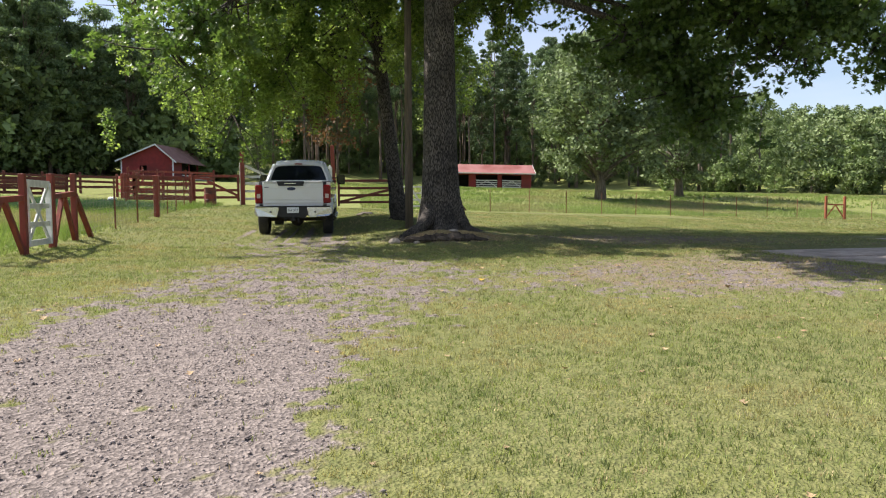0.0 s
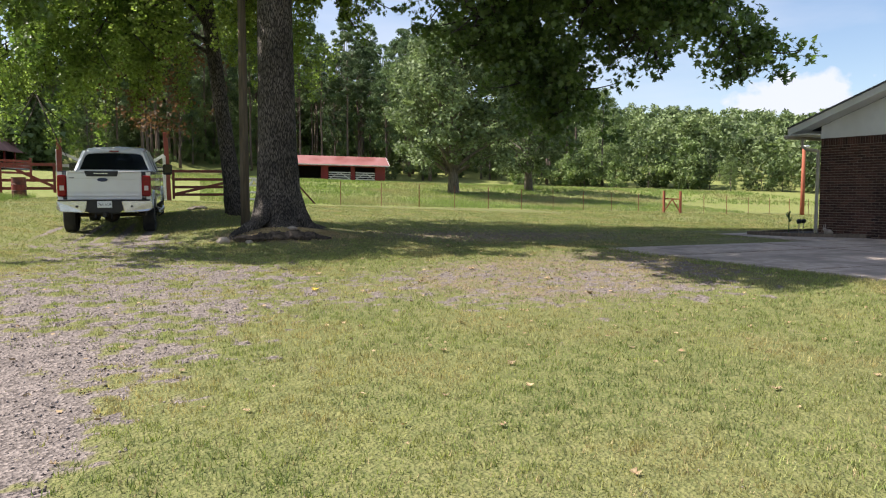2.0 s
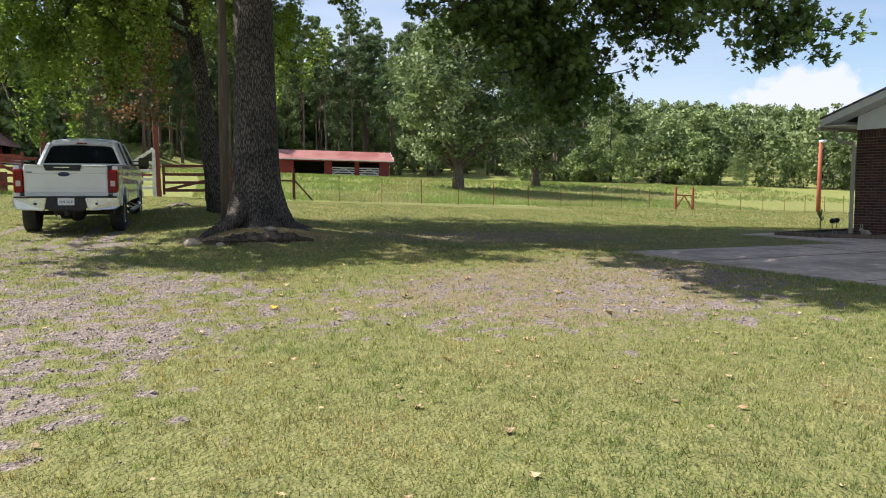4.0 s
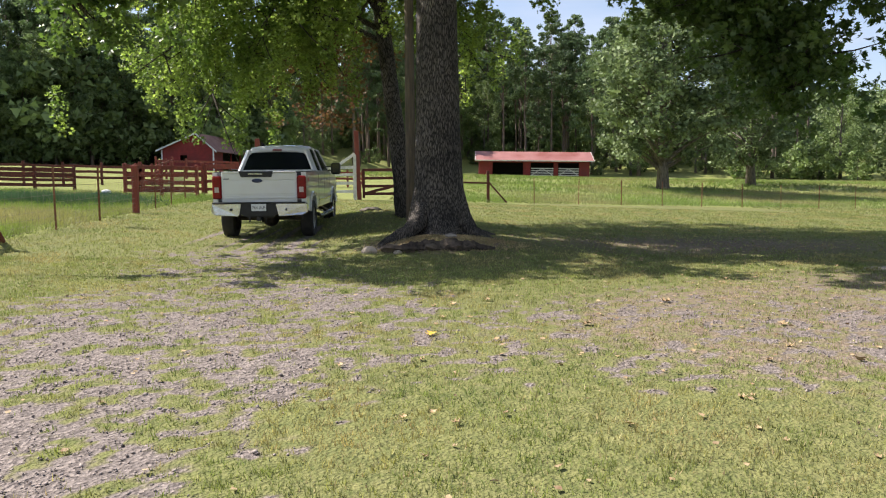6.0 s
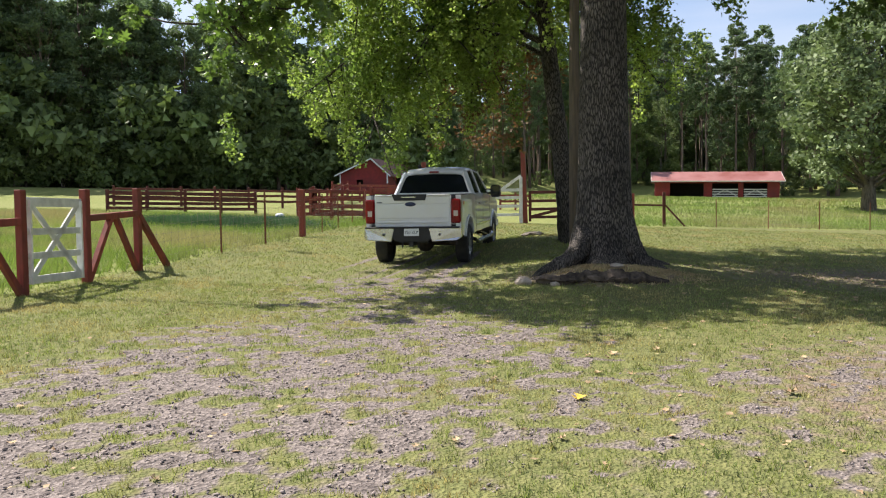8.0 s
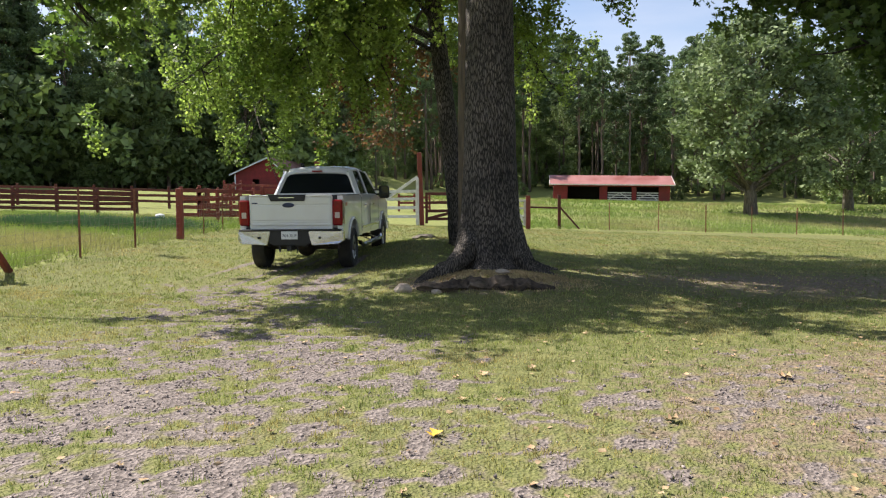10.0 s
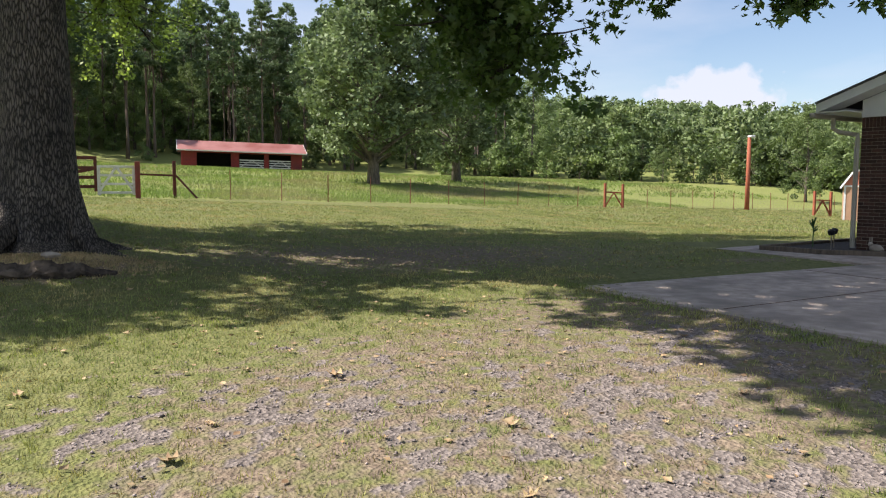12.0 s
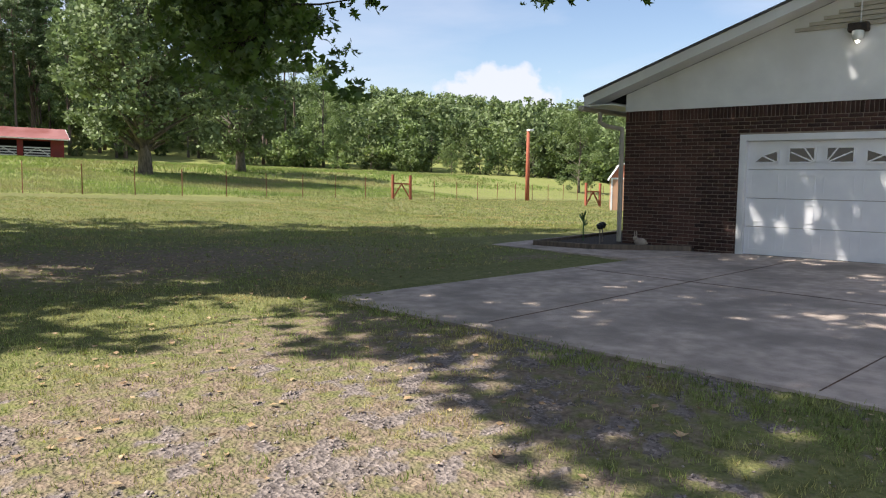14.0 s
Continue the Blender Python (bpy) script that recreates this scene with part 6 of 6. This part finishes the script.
def small_things():
    t = thing("steel_drum", "rusty red and dark steel drum by the gate", "barrel", at=Matrix.Translation(V3(-5.35, 17.6)))
    bm = bmesh.new()
    tube(bm, [(0, 0, 0), (0, 0, 0.28), (0, 0, 0.3), (0, 0, 0.32), (0, 0, 0.56), (0, 0, 0.58), (0, 0, 0.6), (0, 0, 0.86), (0, 0, 0.88)],
         [0.29, 0.285, 0.305, 0.285, 0.285, 0.305, 0.285, 0.285, 0.30], 20)
    part("shell", bm, RUSTDRUM, t)
    bm = bmesh.new()
    tube(bm, [(0, 0, 0.33), (0, 0, 0.55)], [0.292, 0.292], 20, cap=False)
    part("red_band", bm, RED, t, "red painted band")
    # stone on the oak's roots
    rng = np.random.default_rng(2)

    def rock(name, label, x, y, s, mat_, dz=0.0, group=""):
        r = thing(name, label, "stone", group, at=Matrix.Translation(V3(x, y, dz)))
        bm = bmesh.new()
        bmesh.ops.create_icosphere(bm, subdivisions=2, radius=1)
        o = rng.uniform(0, 50)
        for v in bm.verts:
            k = 1 + 0.35 * noise.noise(v.co * 1.3 + Vector((o, 0, 0)))
            v.co = Vector((v.co.x * s[0], v.co.y * s[1], v.co.z * s[2])) * k
        part("body", bm, mat_, r)
    rock("flat_stone", "flat pale stone lying at the foot of the oak", 3.93, -2.55, (0.11, 0.075, 0.04), ROCK, 0.04)
    rock("stone", "pale stone half sunk in the soil before the oak", 2.5, -3.1, (0.13, 0.1, 0.09), ROCK, 0.03)
    rock("stone", "small pale stone in the soil", 3.0, -3.3, (0.08, 0.07, 0.05), ROCK, 0.02)
    # flattened dark hump that stands for the dark top of the mound
    rock("stump", "low dark hump on the mound behind the truck", 2.0, 6.0, (0.3, 0.25, 0.1), BARKGREY, 0.02)
    # exposed roots: where from and to, height on the trunk, thickness at both ends
    for i, (a, b, h, r0, r1) in enumerate((((3.48, -1.75), (2.6, -2.85), 0.62, 0.24, 0.07), ((3.42, -1.55), (2.65, -2.15), 0.4, 0.17, 0.05),
                                           ((4.1, -1.7), (4.75, -2.1), 0.4, 0.15, 0.04), ((4.1, -1.4), (4.9, -1.25), 0.35, 0.14, 0.04))):
        t = thing("root", "exposed gnarled oak root", "root", "roots of the oak")
        bm = bmesh.new()
        pts, rad = [], []
        for k in range(13):
            u = k / 12
            x = a[0] + (b[0] - a[0]) * u + 0.07 * math.sin(7 * u + i) * u
            y = a[1] + (b[1] - a[1]) * u + 0.06 * math.cos(9 * u + i) * u
            rr = r0 + (r1 - r0) * u ** 0.7
            pts.append(V3(x, y, h * (1 - u) ** 2.2 - rr * 0.55))
            rad.append(rr * (1 + 0.25 * noise.noise(Vector((k * 0.9, i, 3)))))
        tube(bm, pts, rad, 12, wob=0.55)
        part("wood", bm, BARK, t, smooth=True)
    # the eroded bank below them: a rugged ledge of roots and dark earth
    t = thing("root_ledge", "rugged dark ledge of old roots and earth before the oak", "root", "roots of the oak")
    r2 = np.random.default_rng(14)
    for k in range(13):
        bm = bmesh.new()
        u = k / 12
        x, y = 3.0 + 1.4 * u, -3.25 + 0.2 * u + 0.09 * math.sin(6 * u)
        L = r2.uniform(0.16, 0.34)
        ang = r2.normal(0.1, 0.45)
        pts = [V3(x + math.cos(ang) * L * v, y + math.sin(ang) * L * v * 0.6, 0.03 + r2.uniform(-0.04, 0.07)) for v in (-1, -0.5, 0, 0.5, 1)]
        w = r2.uniform(0.055, 0.11)
        tube(bm, pts, [w * q for q in (0.35, 0.85, 1, 0.8, 0.3)], 9, wob=0.9)
        part("clod", bm, LEDGE, t)
    # trough with a white cover in the paddock
    t = thing("water_trough", "dark blue trough with a white cover in paddock grass", "trough", at=Matrix.Translation(V3(-9.1, 14.2)) @ Matrix.Diagonal((0.68, 0.68, 0.68, 1)))
    bm = bmesh.new()
    prism(bm, [(-0.4, 0.0), (0.4, 0.0), (0.5, 0.4), (-0.5, 0.4)], 1, -0.25, 0.25)
    part("tub", bm, BLUE, t)
    bm = bmesh.new()
    bmesh.ops.create_uvsphere(bm, u_segments=14, v_segments=8, radius=1, matrix=Matrix.Translation((0.3, 0, 0.45)) @ Matrix.Diagonal((0.28, 0.2, 0.13, 1)))
    part("float_cover", bm, WHITEPAINT, t, "white cover", smooth=True)
    # flower bed with edging, ornaments
    t = thing("flower_bed", "dark mulch bed with timber edging along the brick wall", "flower bed")
    bm = bmesh.new()
    w = HM
    poly = [(-1.15, -1.3), (0.0, -1.22), (1.45, -0.28), (1.45, -0.02), (-0.06, -0.02), (-0.06, 3.0), (-1.15, 3.0)]
    prism(bm, poly, 2, -0.15, 0.055)
    bmesh.ops.transform(bm, matrix=w, verts=bm.verts[:])
    part("mulch", bm, MULCH, t)
    for a, b in (((-1.18, 3.0), (-1.18, -1.3)), ((-1.18, -1.32), (0.0, -1.25)), ((0.0, -1.25), (1.5, -0.28))):
        bm = bmesh.new()
        beam(bm, (*a, 0.05), (*b, 0.05), 0.08, 0.12, 0.01)
        bmesh.ops.transform(bm, matrix=w, verts=bm.verts[:])
        part("edging_board", bm, POLEWOOD, t, "grey timber edging")
    t = thing("rabbit_statue", "small pale stone rabbit statue in the flower bed", "statue", at=HM @ Matrix.Translation((0.62, -0.5, 0.055)))
    bm = bmesh.new()
    for c, s in (((0, 0, 0.08), (0.12, 0.07, 0.08)), ((-0.1, 0, 0.15), (0.05, 0.04, 0.045)), ((-0.09, 0.02, 0.23), (0.012, 0.01, 0.06)), ((-0.11, -0.02, 0.23), (0.012, 0.01, 0.06)), ((0.11, 0, 0.07), (0.03, 0.03, 0.03))):
        bmesh.ops.create_uvsphere(bm, u_segments=10, v_segments=7, radius=1, matrix=Matrix.Translation(c) @ Matrix.Diagonal((*s, 1)))
    body = part("rabbit_statue", bm, ROCK, None, smooth=True)
    body.matrix_basis = t.matrix_basis.copy()
    tagged(body, t["label"], "statue")
    bpy.data.objects.remove(t)
    t = thing("garden_ornament", "green metal leaf ornament on a stake in the flower bed", "garden ornament", at=HM @ Matrix.Translation((-0.75, -0.2, 0.05)))
    bm = bmesh.new()
    cyl(bm, (0, 0, 0), (0, 0, 0.5), 0.012, 6)
    for k in range(9):
        a = k * 0.7
        beam(bm, (0, 0, 0.3 + 0.02 * k), (0.09 * math.cos(a), 0.09 * math.sin(a), 0.36 + 0.03 * k), 0.03, 0.012)
    part("leaves", bm, GREENMETAL, t)
    for dx, dy in ((-0.22, -0.5), (-0.38, -0.1)):
        t = thing("solar_light", "black solar path light on a thin stake in the flower bed", "garden light", "solar lights", at=HM @ Matrix.Translation((dx, dy, 0.05)))
        bm = bmesh.new()
        cyl(bm, (0, 0, 0), (0, 0, 0.3), 0.012, 6)
        part("stake", bm, WIRE, t)
        bm = bmesh.new()
        tube(bm, [(0, 0, 0.28), (0, 0, 0.36), (0, 0, 0.40)], [0.05, 0.075, 0.03], 10)
        part("head", bm, BLACKPLASTIC, t)


small_things()


# ---- grass, gravel, fallen leaves ----
def blades(name, label, n, region, h, w, material, keep, seed, clump=5):
    rng = np.random.default_rng(seed)
    x0, x1, y0, y1 = region
    x, y = rng.uniform(x0, x1, n), rng.uniform(y0, y1, n)
    k = keep(x, y, rng)
    x, y = x[k], y[k]
    m = len(x)
    x, y = np.repeat(x, clump) + rng.normal(0, 0.02, m * clump), np.repeat(y, clump) + rng.normal(0, 0.02, m * clump)
    z = ground_z(x, y)
    a = rng.uniform(0, 2 * math.pi, len(x))
    hh = h * rng.uniform(0.5, 1.4, len(x))
    ww = w * rng.uniform(0.7, 1.3, len(x))
    lean = hh * rng.uniform(0.2, 0.9, len(x))
    b = rng.uniform(0, 2 * math.pi, len(x))
    v = np.stack([np.stack([x - np.cos(a) * ww, y - np.sin(a) * ww, z - 0.01], 1), np.stack([x + np.cos(a) * ww, y + np.sin(a) * ww, z - 0.01], 1),
                  np.stack([x + np.cos(b) * lean, y + np.sin(b) * lean, z + hh], 1)], 1).reshape(-1, 3)
    f = np.arange(len(v)).reshape(-1, 3)
    tagged(arrays(name, v, f, material), label, "grass", kind="stuff")


def patch(x, y, s=1.0):
    """Cheap smooth variation in -1..1 over the ground."""
    return (0.6 * np.sin(x * 1.9 * s + 2.1 * np.sin(y * 0.8 * s)) + 0.6 * np.sin(y * 2.3 * s + 1.7 * np.sin(x * 1.1 * s + 1))
            + np.sin(x * 11.3 * s + 2.3 * np.sin(y * 9.1 * s)) * np.sin(y * 13.7 * s + 2.0 * np.sin(x * 7.9 * s))
            + 0.7 * np.sin(x * 5.1 * s + y * 3.7 * s) + 0.7 * np.sin(y * 6.3 * s - x * 4.4 * s)) / 3.4


def off_pad(x, y):
    return ~((x > 10.2 - 0.08 * (y + 4.6)) & (y < -4.4) & (y > -17)) & ~((x > 15.45) & (y < 0.5) & (y > -4.5))


def lawn_keep(x, y, rng):
    g = gravel_cover(x, y)
    s = soil_amount(x, y) * (0.8 + 0.9 * clump(x, y))
    return (rng.random(len(x)) > np.clip(g * 1.15, 0, 0.975)) & (rng.random(len(x)) > 1.35 * s) & off_pad(x, y) & (pasture_amount(x, y) < 0.5)


blades("lawn_grass", "short mown lawn grass, patchy over the gravel", 110000, (-4.9, 11, -19, -3), 0.034, 0.004, GRASS, lawn_keep, 1, 4)
blades("lawn_grass", "mown lawn grass under the trees", 95000, (-6, 24, -3.5, 20), 0.042, 0.006, GRASS, lawn_keep, 2, 3)
blades("lawn_edge_grass", "longer grass tufts along the slab edge and on the gravel", 2600, (9.9, 11.2, -12, -3.6), 0.045, 0.005, GRASS,
       lambda x, y, r: (x < 10.15 - 0.09 * (y + 4.6)) & (r.random(len(x)) < 0.9), 3, 5)
blades("pasture_grass", "tall pale pasture grass along the fences", 60000, (-24, -4.9, -7, 19), 0.2, 0.008, TALLGRASS, lambda x, y, r: (pasture_amount(x, y) > 0.5) & (patch(x, y) > -0.35), 4, 3)
blades("paddock_weeds", "dark bluish-green weeds in the middle of the paddock", 16000, (-15, -5.6, 8.5, 14), 0.33, 0.012, WEED,
       lambda x, y, r: np.hypot((x + 10) / 4.6, (y - 11.6) / 2.2) < 0.75 + 0.3 * patch(x, y), 8, 3)
blades("pasture_grass", "pale pasture grass beyond the wire fence", 30000, (2, 45, 21, 48), 0.2, 0.014, TALLGRASS, lambda x, y, r: (pasture_amount(x, y) > 0.5) & (patch(x, y, 0.4) > -0.4), 5, 3)


blades("lawn_grass", "mown lawn grass on the far side of the yard", 42000, (22, 62, -4, 32), 0.06, 0.016, GRASS, lawn_keep, 6, 3)
blades("hill_pasture_grass", "pale pasture grass rising to the woods", 30000, (-8, 70, 46, 96), 0.25, 0.03, TALLGRASS, lambda x, y, r: (y < np.interp(x, FX, FY)) & (patch(x, y, 0.25) > -0.2), 7, 3)


blades("straw", "pale dead straw on the mound before the oak", 9000, (2.2, 5.6, -3.3, -1.7), 0.03, 0.006, STRAW, lambda x, y, r: np.hypot((x - 3.9) / 1.5, (y + 2.55) / 0.7) < r.uniform(0.3, 1.1, len(x)), 21, 4)
blades("dead_grass", "dead straw-coloured blades among the lawn", 26000, (-4, 11, -18.5, -3), 0.026, 0.004, STRAW, lambda x, y, r: lawn_keep(x, y, r) & (clump(x, y) + r.normal(0, 0.3, len(x)) > 0.05), 22, 3)


def litter():
    """Crumbled leaf fragments, too many and small to count, on the yard and thickest under the oak."""
    rng = np.random.default_rng(44)
    n = 9000
    x, y = rng.uniform(-2, 14, n), rng.uniform(-14, 6, n)
    k = (rng.random(n) < 0.12 + 0.9 * np.exp(-(((x - 8.5) / 5.5) ** 2 + ((y + 1) / 3.5) ** 2)) + 0.25 * np.exp(-(((x - 8) / 3) ** 2 + ((y + 8) / 3) ** 2))) & off_pad(x, y)
    x, y = x[k], y[k]
    c = np.stack([x, y, ground_z(x, y) + 0.018], 1)
    v, f = leaf_cloud(rng, c, np.full(len(c), 0.001), 1, 0.05, droop=0, aspect=0.45)
    v[:, 2] = np.repeat(c[:, 2], 4) + (v[:, 2] - np.repeat(c[:, 2], 4)) * 0.35
    tagged(arrays("leaf_litter", v, f, DRYLEAF), "small dry brown and tan leaf fragments", "leaf litter", kind="stuff")


litter()


def stones():
    rng = np.random.default_rng(12)
    n = 95000
    x, y = rng.uniform(-3.5, 11, n), rng.uniform(-18.5, -3, n)
    g = gravel_cover(x, y)
    k = (rng.random(n) < np.clip((g - 0.15) * 0.95, 0, 1)) & off_pad(x, y)
    x, y = x[k], y[k]
    n = len(x)
    s = rng.uniform(0.0055, 0.0125, n) * np.where(rng.random(n) < 0.12, 1.5, 1)
    base = np.array([(1, 0, 0), (-1, 0, 0), (0, 1, 0), (0, -1, 0), (0, 0, 1), (0, 0, -1)], float)
    v = base[None] * s[:, None, None] * rng.uniform(0.55, 1.25, (n, 6, 1)) * np.array([1, 1, 0.7])
    v = v + rng.normal(0, 0.2, (n, 6, 3)) * s[:, None, None]
    a = rng.uniform(0, 6.28, n)
    c, si = np.cos(a)[:, None], np.sin(a)[:, None]
    vx, vy = v[..., 0] * c - v[..., 1] * si, v[..., 0] * si + v[..., 1] * c
    v = np.stack([vx + x[:, None], vy + y[:, None], v[..., 2] + (ground_z(x, y) + s * 0.3)[:, None]], 2).reshape(-1, 3)
    tri = np.array([[0, 2, 4], [2, 1, 4], [1, 3, 4], [3, 0, 4], [2, 0, 5], [1, 2, 5], [3, 1, 5], [0, 3, 5]])
    f = (np.arange(n)[:, None, None] * 6 + tri[None]).reshape(-1, 3)
    tagged(arrays("gravel", v, f, GRAVEL), "crushed pinkish-grey gravel on the drive", "gravel", kind="stuff")


stones()


def fallen_leaves():
    rng = np.random.default_rng(31)

    def leaf(name, label, material, size):
        c = np.array([[0.0, 0, 0]])
        v, f = leaf_cloud(np.random.default_rng(int(size * 1000)), c, np.array([0.0001]), 1, size, droop=0, lobes=True, aspect=0.6)
        v = v - v.mean(0)
        # lay it flat, slightly curled
        u, s, vt = np.linalg.svd(v)
        v = v @ vt.T
        v[:, 2] = v[:, 2] * 1.0 + 0.012 + 0.25 * (v[:, 0] ** 2 + v[:, 1] ** 2) / size
        t = thing(name, label, "leaf", "fallen leaves")
        arrays("blade", v, f, material, t)
        return t
    protos = [leaf("fallen_leaf", "dry tan oak leaf lying on the ground", DRYLEAF, 0.13), leaf("fallen_leaf", "curled brown oak leaf lying on the ground", DRYLEAF, 0.10),
              leaf("fallen_leaf", "yellow fallen leaf on the gravel", YELLOWLEAF, 0.15)]
    first = [True, True, True]

    def put(k, x, y, s=1.0):
        m = Matrix.Translation((x, y, gz(x, y) + 0.012)) @ Matrix.Rotation(rng.uniform(0, 6.28), 4, "Z") @ Matrix.Rotation(rng.normal(0, 0.2), 4, "X") @ Matrix.Diagonal((s, s, s, 1))
        if first[k]:
            protos[k].matrix_basis = m
            first[k] = False
        else:
            copy_thing(protos[k], m)
    put(2, 3.43, -9.37, 0.62)
    for x, y in ((6.05, -7.78), (4.9, -8.99), (6.72, -9.12)):
        put(0, x, y, 0.85)
    n = 0
    while n < 240:
        x, y = rng.uniform(-2, 11), rng.uniform(-18, -3)
        if x < 3 and rng.random() < 0.6:
            continue
        if x > 10.3:
            continue
        put(int(rng.random() < 0.5), x, y, rng.uniform(0.3, 0.7))
        n += 1


fallen_leaves()


# ---- bricks of the garage wall ----
def bricks():
    bw, bh, j = 0.194, 0.0575, 0.0095
    course, pitch = bh + j, bw + j
    bm = bmesh.new()
    box(bm, (-bw / 2, -0.010, -bh / 2), (bw / 2, 0.02, bh / 2), bevel=0.003)
    full = bpy.data.meshes.new("brick")
    bm.to_mesh(full)
    bm.free()
    full.materials.append(BRICK)
    bm = bmesh.new()
    box(bm, (-bh / 2, -0.010, -bw / 2), (bh / 2, 0.02, bw / 2), bevel=0.003)
    sold = bpy.data.meshes.new("soldier_brick")
    bm.to_mesh(sold)
    bm.free()
    sold.materials.append(BRICK)
    top = WALL_H - 0.005
    z0 = top - bw
    rows = int(z0 / course)
    spots = []
    d1 = DOOR0 + DOORW
    x = bh / 2 + 0.003
    while x < HOUSE_W:
        spots.append((x, z0 + bw / 2, 1, 1.0))
        x += course
    for r in range(rows + 1):
        z = z0 - j - bh / 2 - r * course
        if z < -0.02:
            break
        spans = [(0, HOUSE_W)] if z - bh / 2 > DOORH else [(0, DOOR0), (d1, HOUSE_W)]
        for lo, hi in spans:
            x = -pitch / 2 if r % 2 else 0.0
            while x < HOUSE_W:
                a, c = max(x + j / 2, lo + 0.002), min(x + pitch - j / 2, hi - 0.002)
                if c - a > 0.025:
                    spots.append(((a + c) / 2, z, 0, (c - a) / bw))
                x += pitch
    spots.sort(key=lambda s: s[0] + (0 if s[2] == 0 else 0.0))
    near, rest = spots[:300], spots[300:]
    for x, z, k, sc in near:
        ob = new("brick", sold if k else full)
        ob.parent = WALL
        ob.matrix_basis = Matrix.Translation((x, 0, z)) @ Matrix.Diagonal((sc, 1, 1, 1))
    vs, fs, n = [], [], 0
    for src, kk in ((full, 0), (sold, 1)):
        sv = np.array([v.co[:] for v in src.vertices])
        sf = []
        for p in src.polygons:
            q = list(p.vertices)
            for i in range(1, len(q) - 1):
                sf.append((q[0], q[i], q[i + 1]))
        sf = np.array(sf)
        for x, z, k, sc in rest:
            if k == kk:
                vs.append(sv * np.array([sc, 1, 1]) + np.array([x, 0, z]))
                fs.append(sf + n)
                n += len(sv)
    # return wall, in headers' rhythm
    sv = np.array([v.co[:] for v in full.vertices])
    sf = np.array([(p.vertices[0], p.vertices[i], p.vertices[i + 1]) for p in full.polygons for i in range(1, len(p.vertices) - 1)])
    rot = sv[:, [1, 0, 2]]
    for r in range(rows + 1):
        z = z0 - j - bh / 2 - r * course
        y = 0.13 + (0 if r % 2 else pitch / 2)
        while y < 5:
            vs.append(rot + np.array([0, y, z]))
            fs.append(sf[:, ::-1] + n)
            n += len(sv)
            y += pitch
    arrays("brickwork", np.concatenate(vs), np.concatenate(fs), BRICK, WALL, "stuff")["label"] = "remaining dark brown bricks"


bricks()
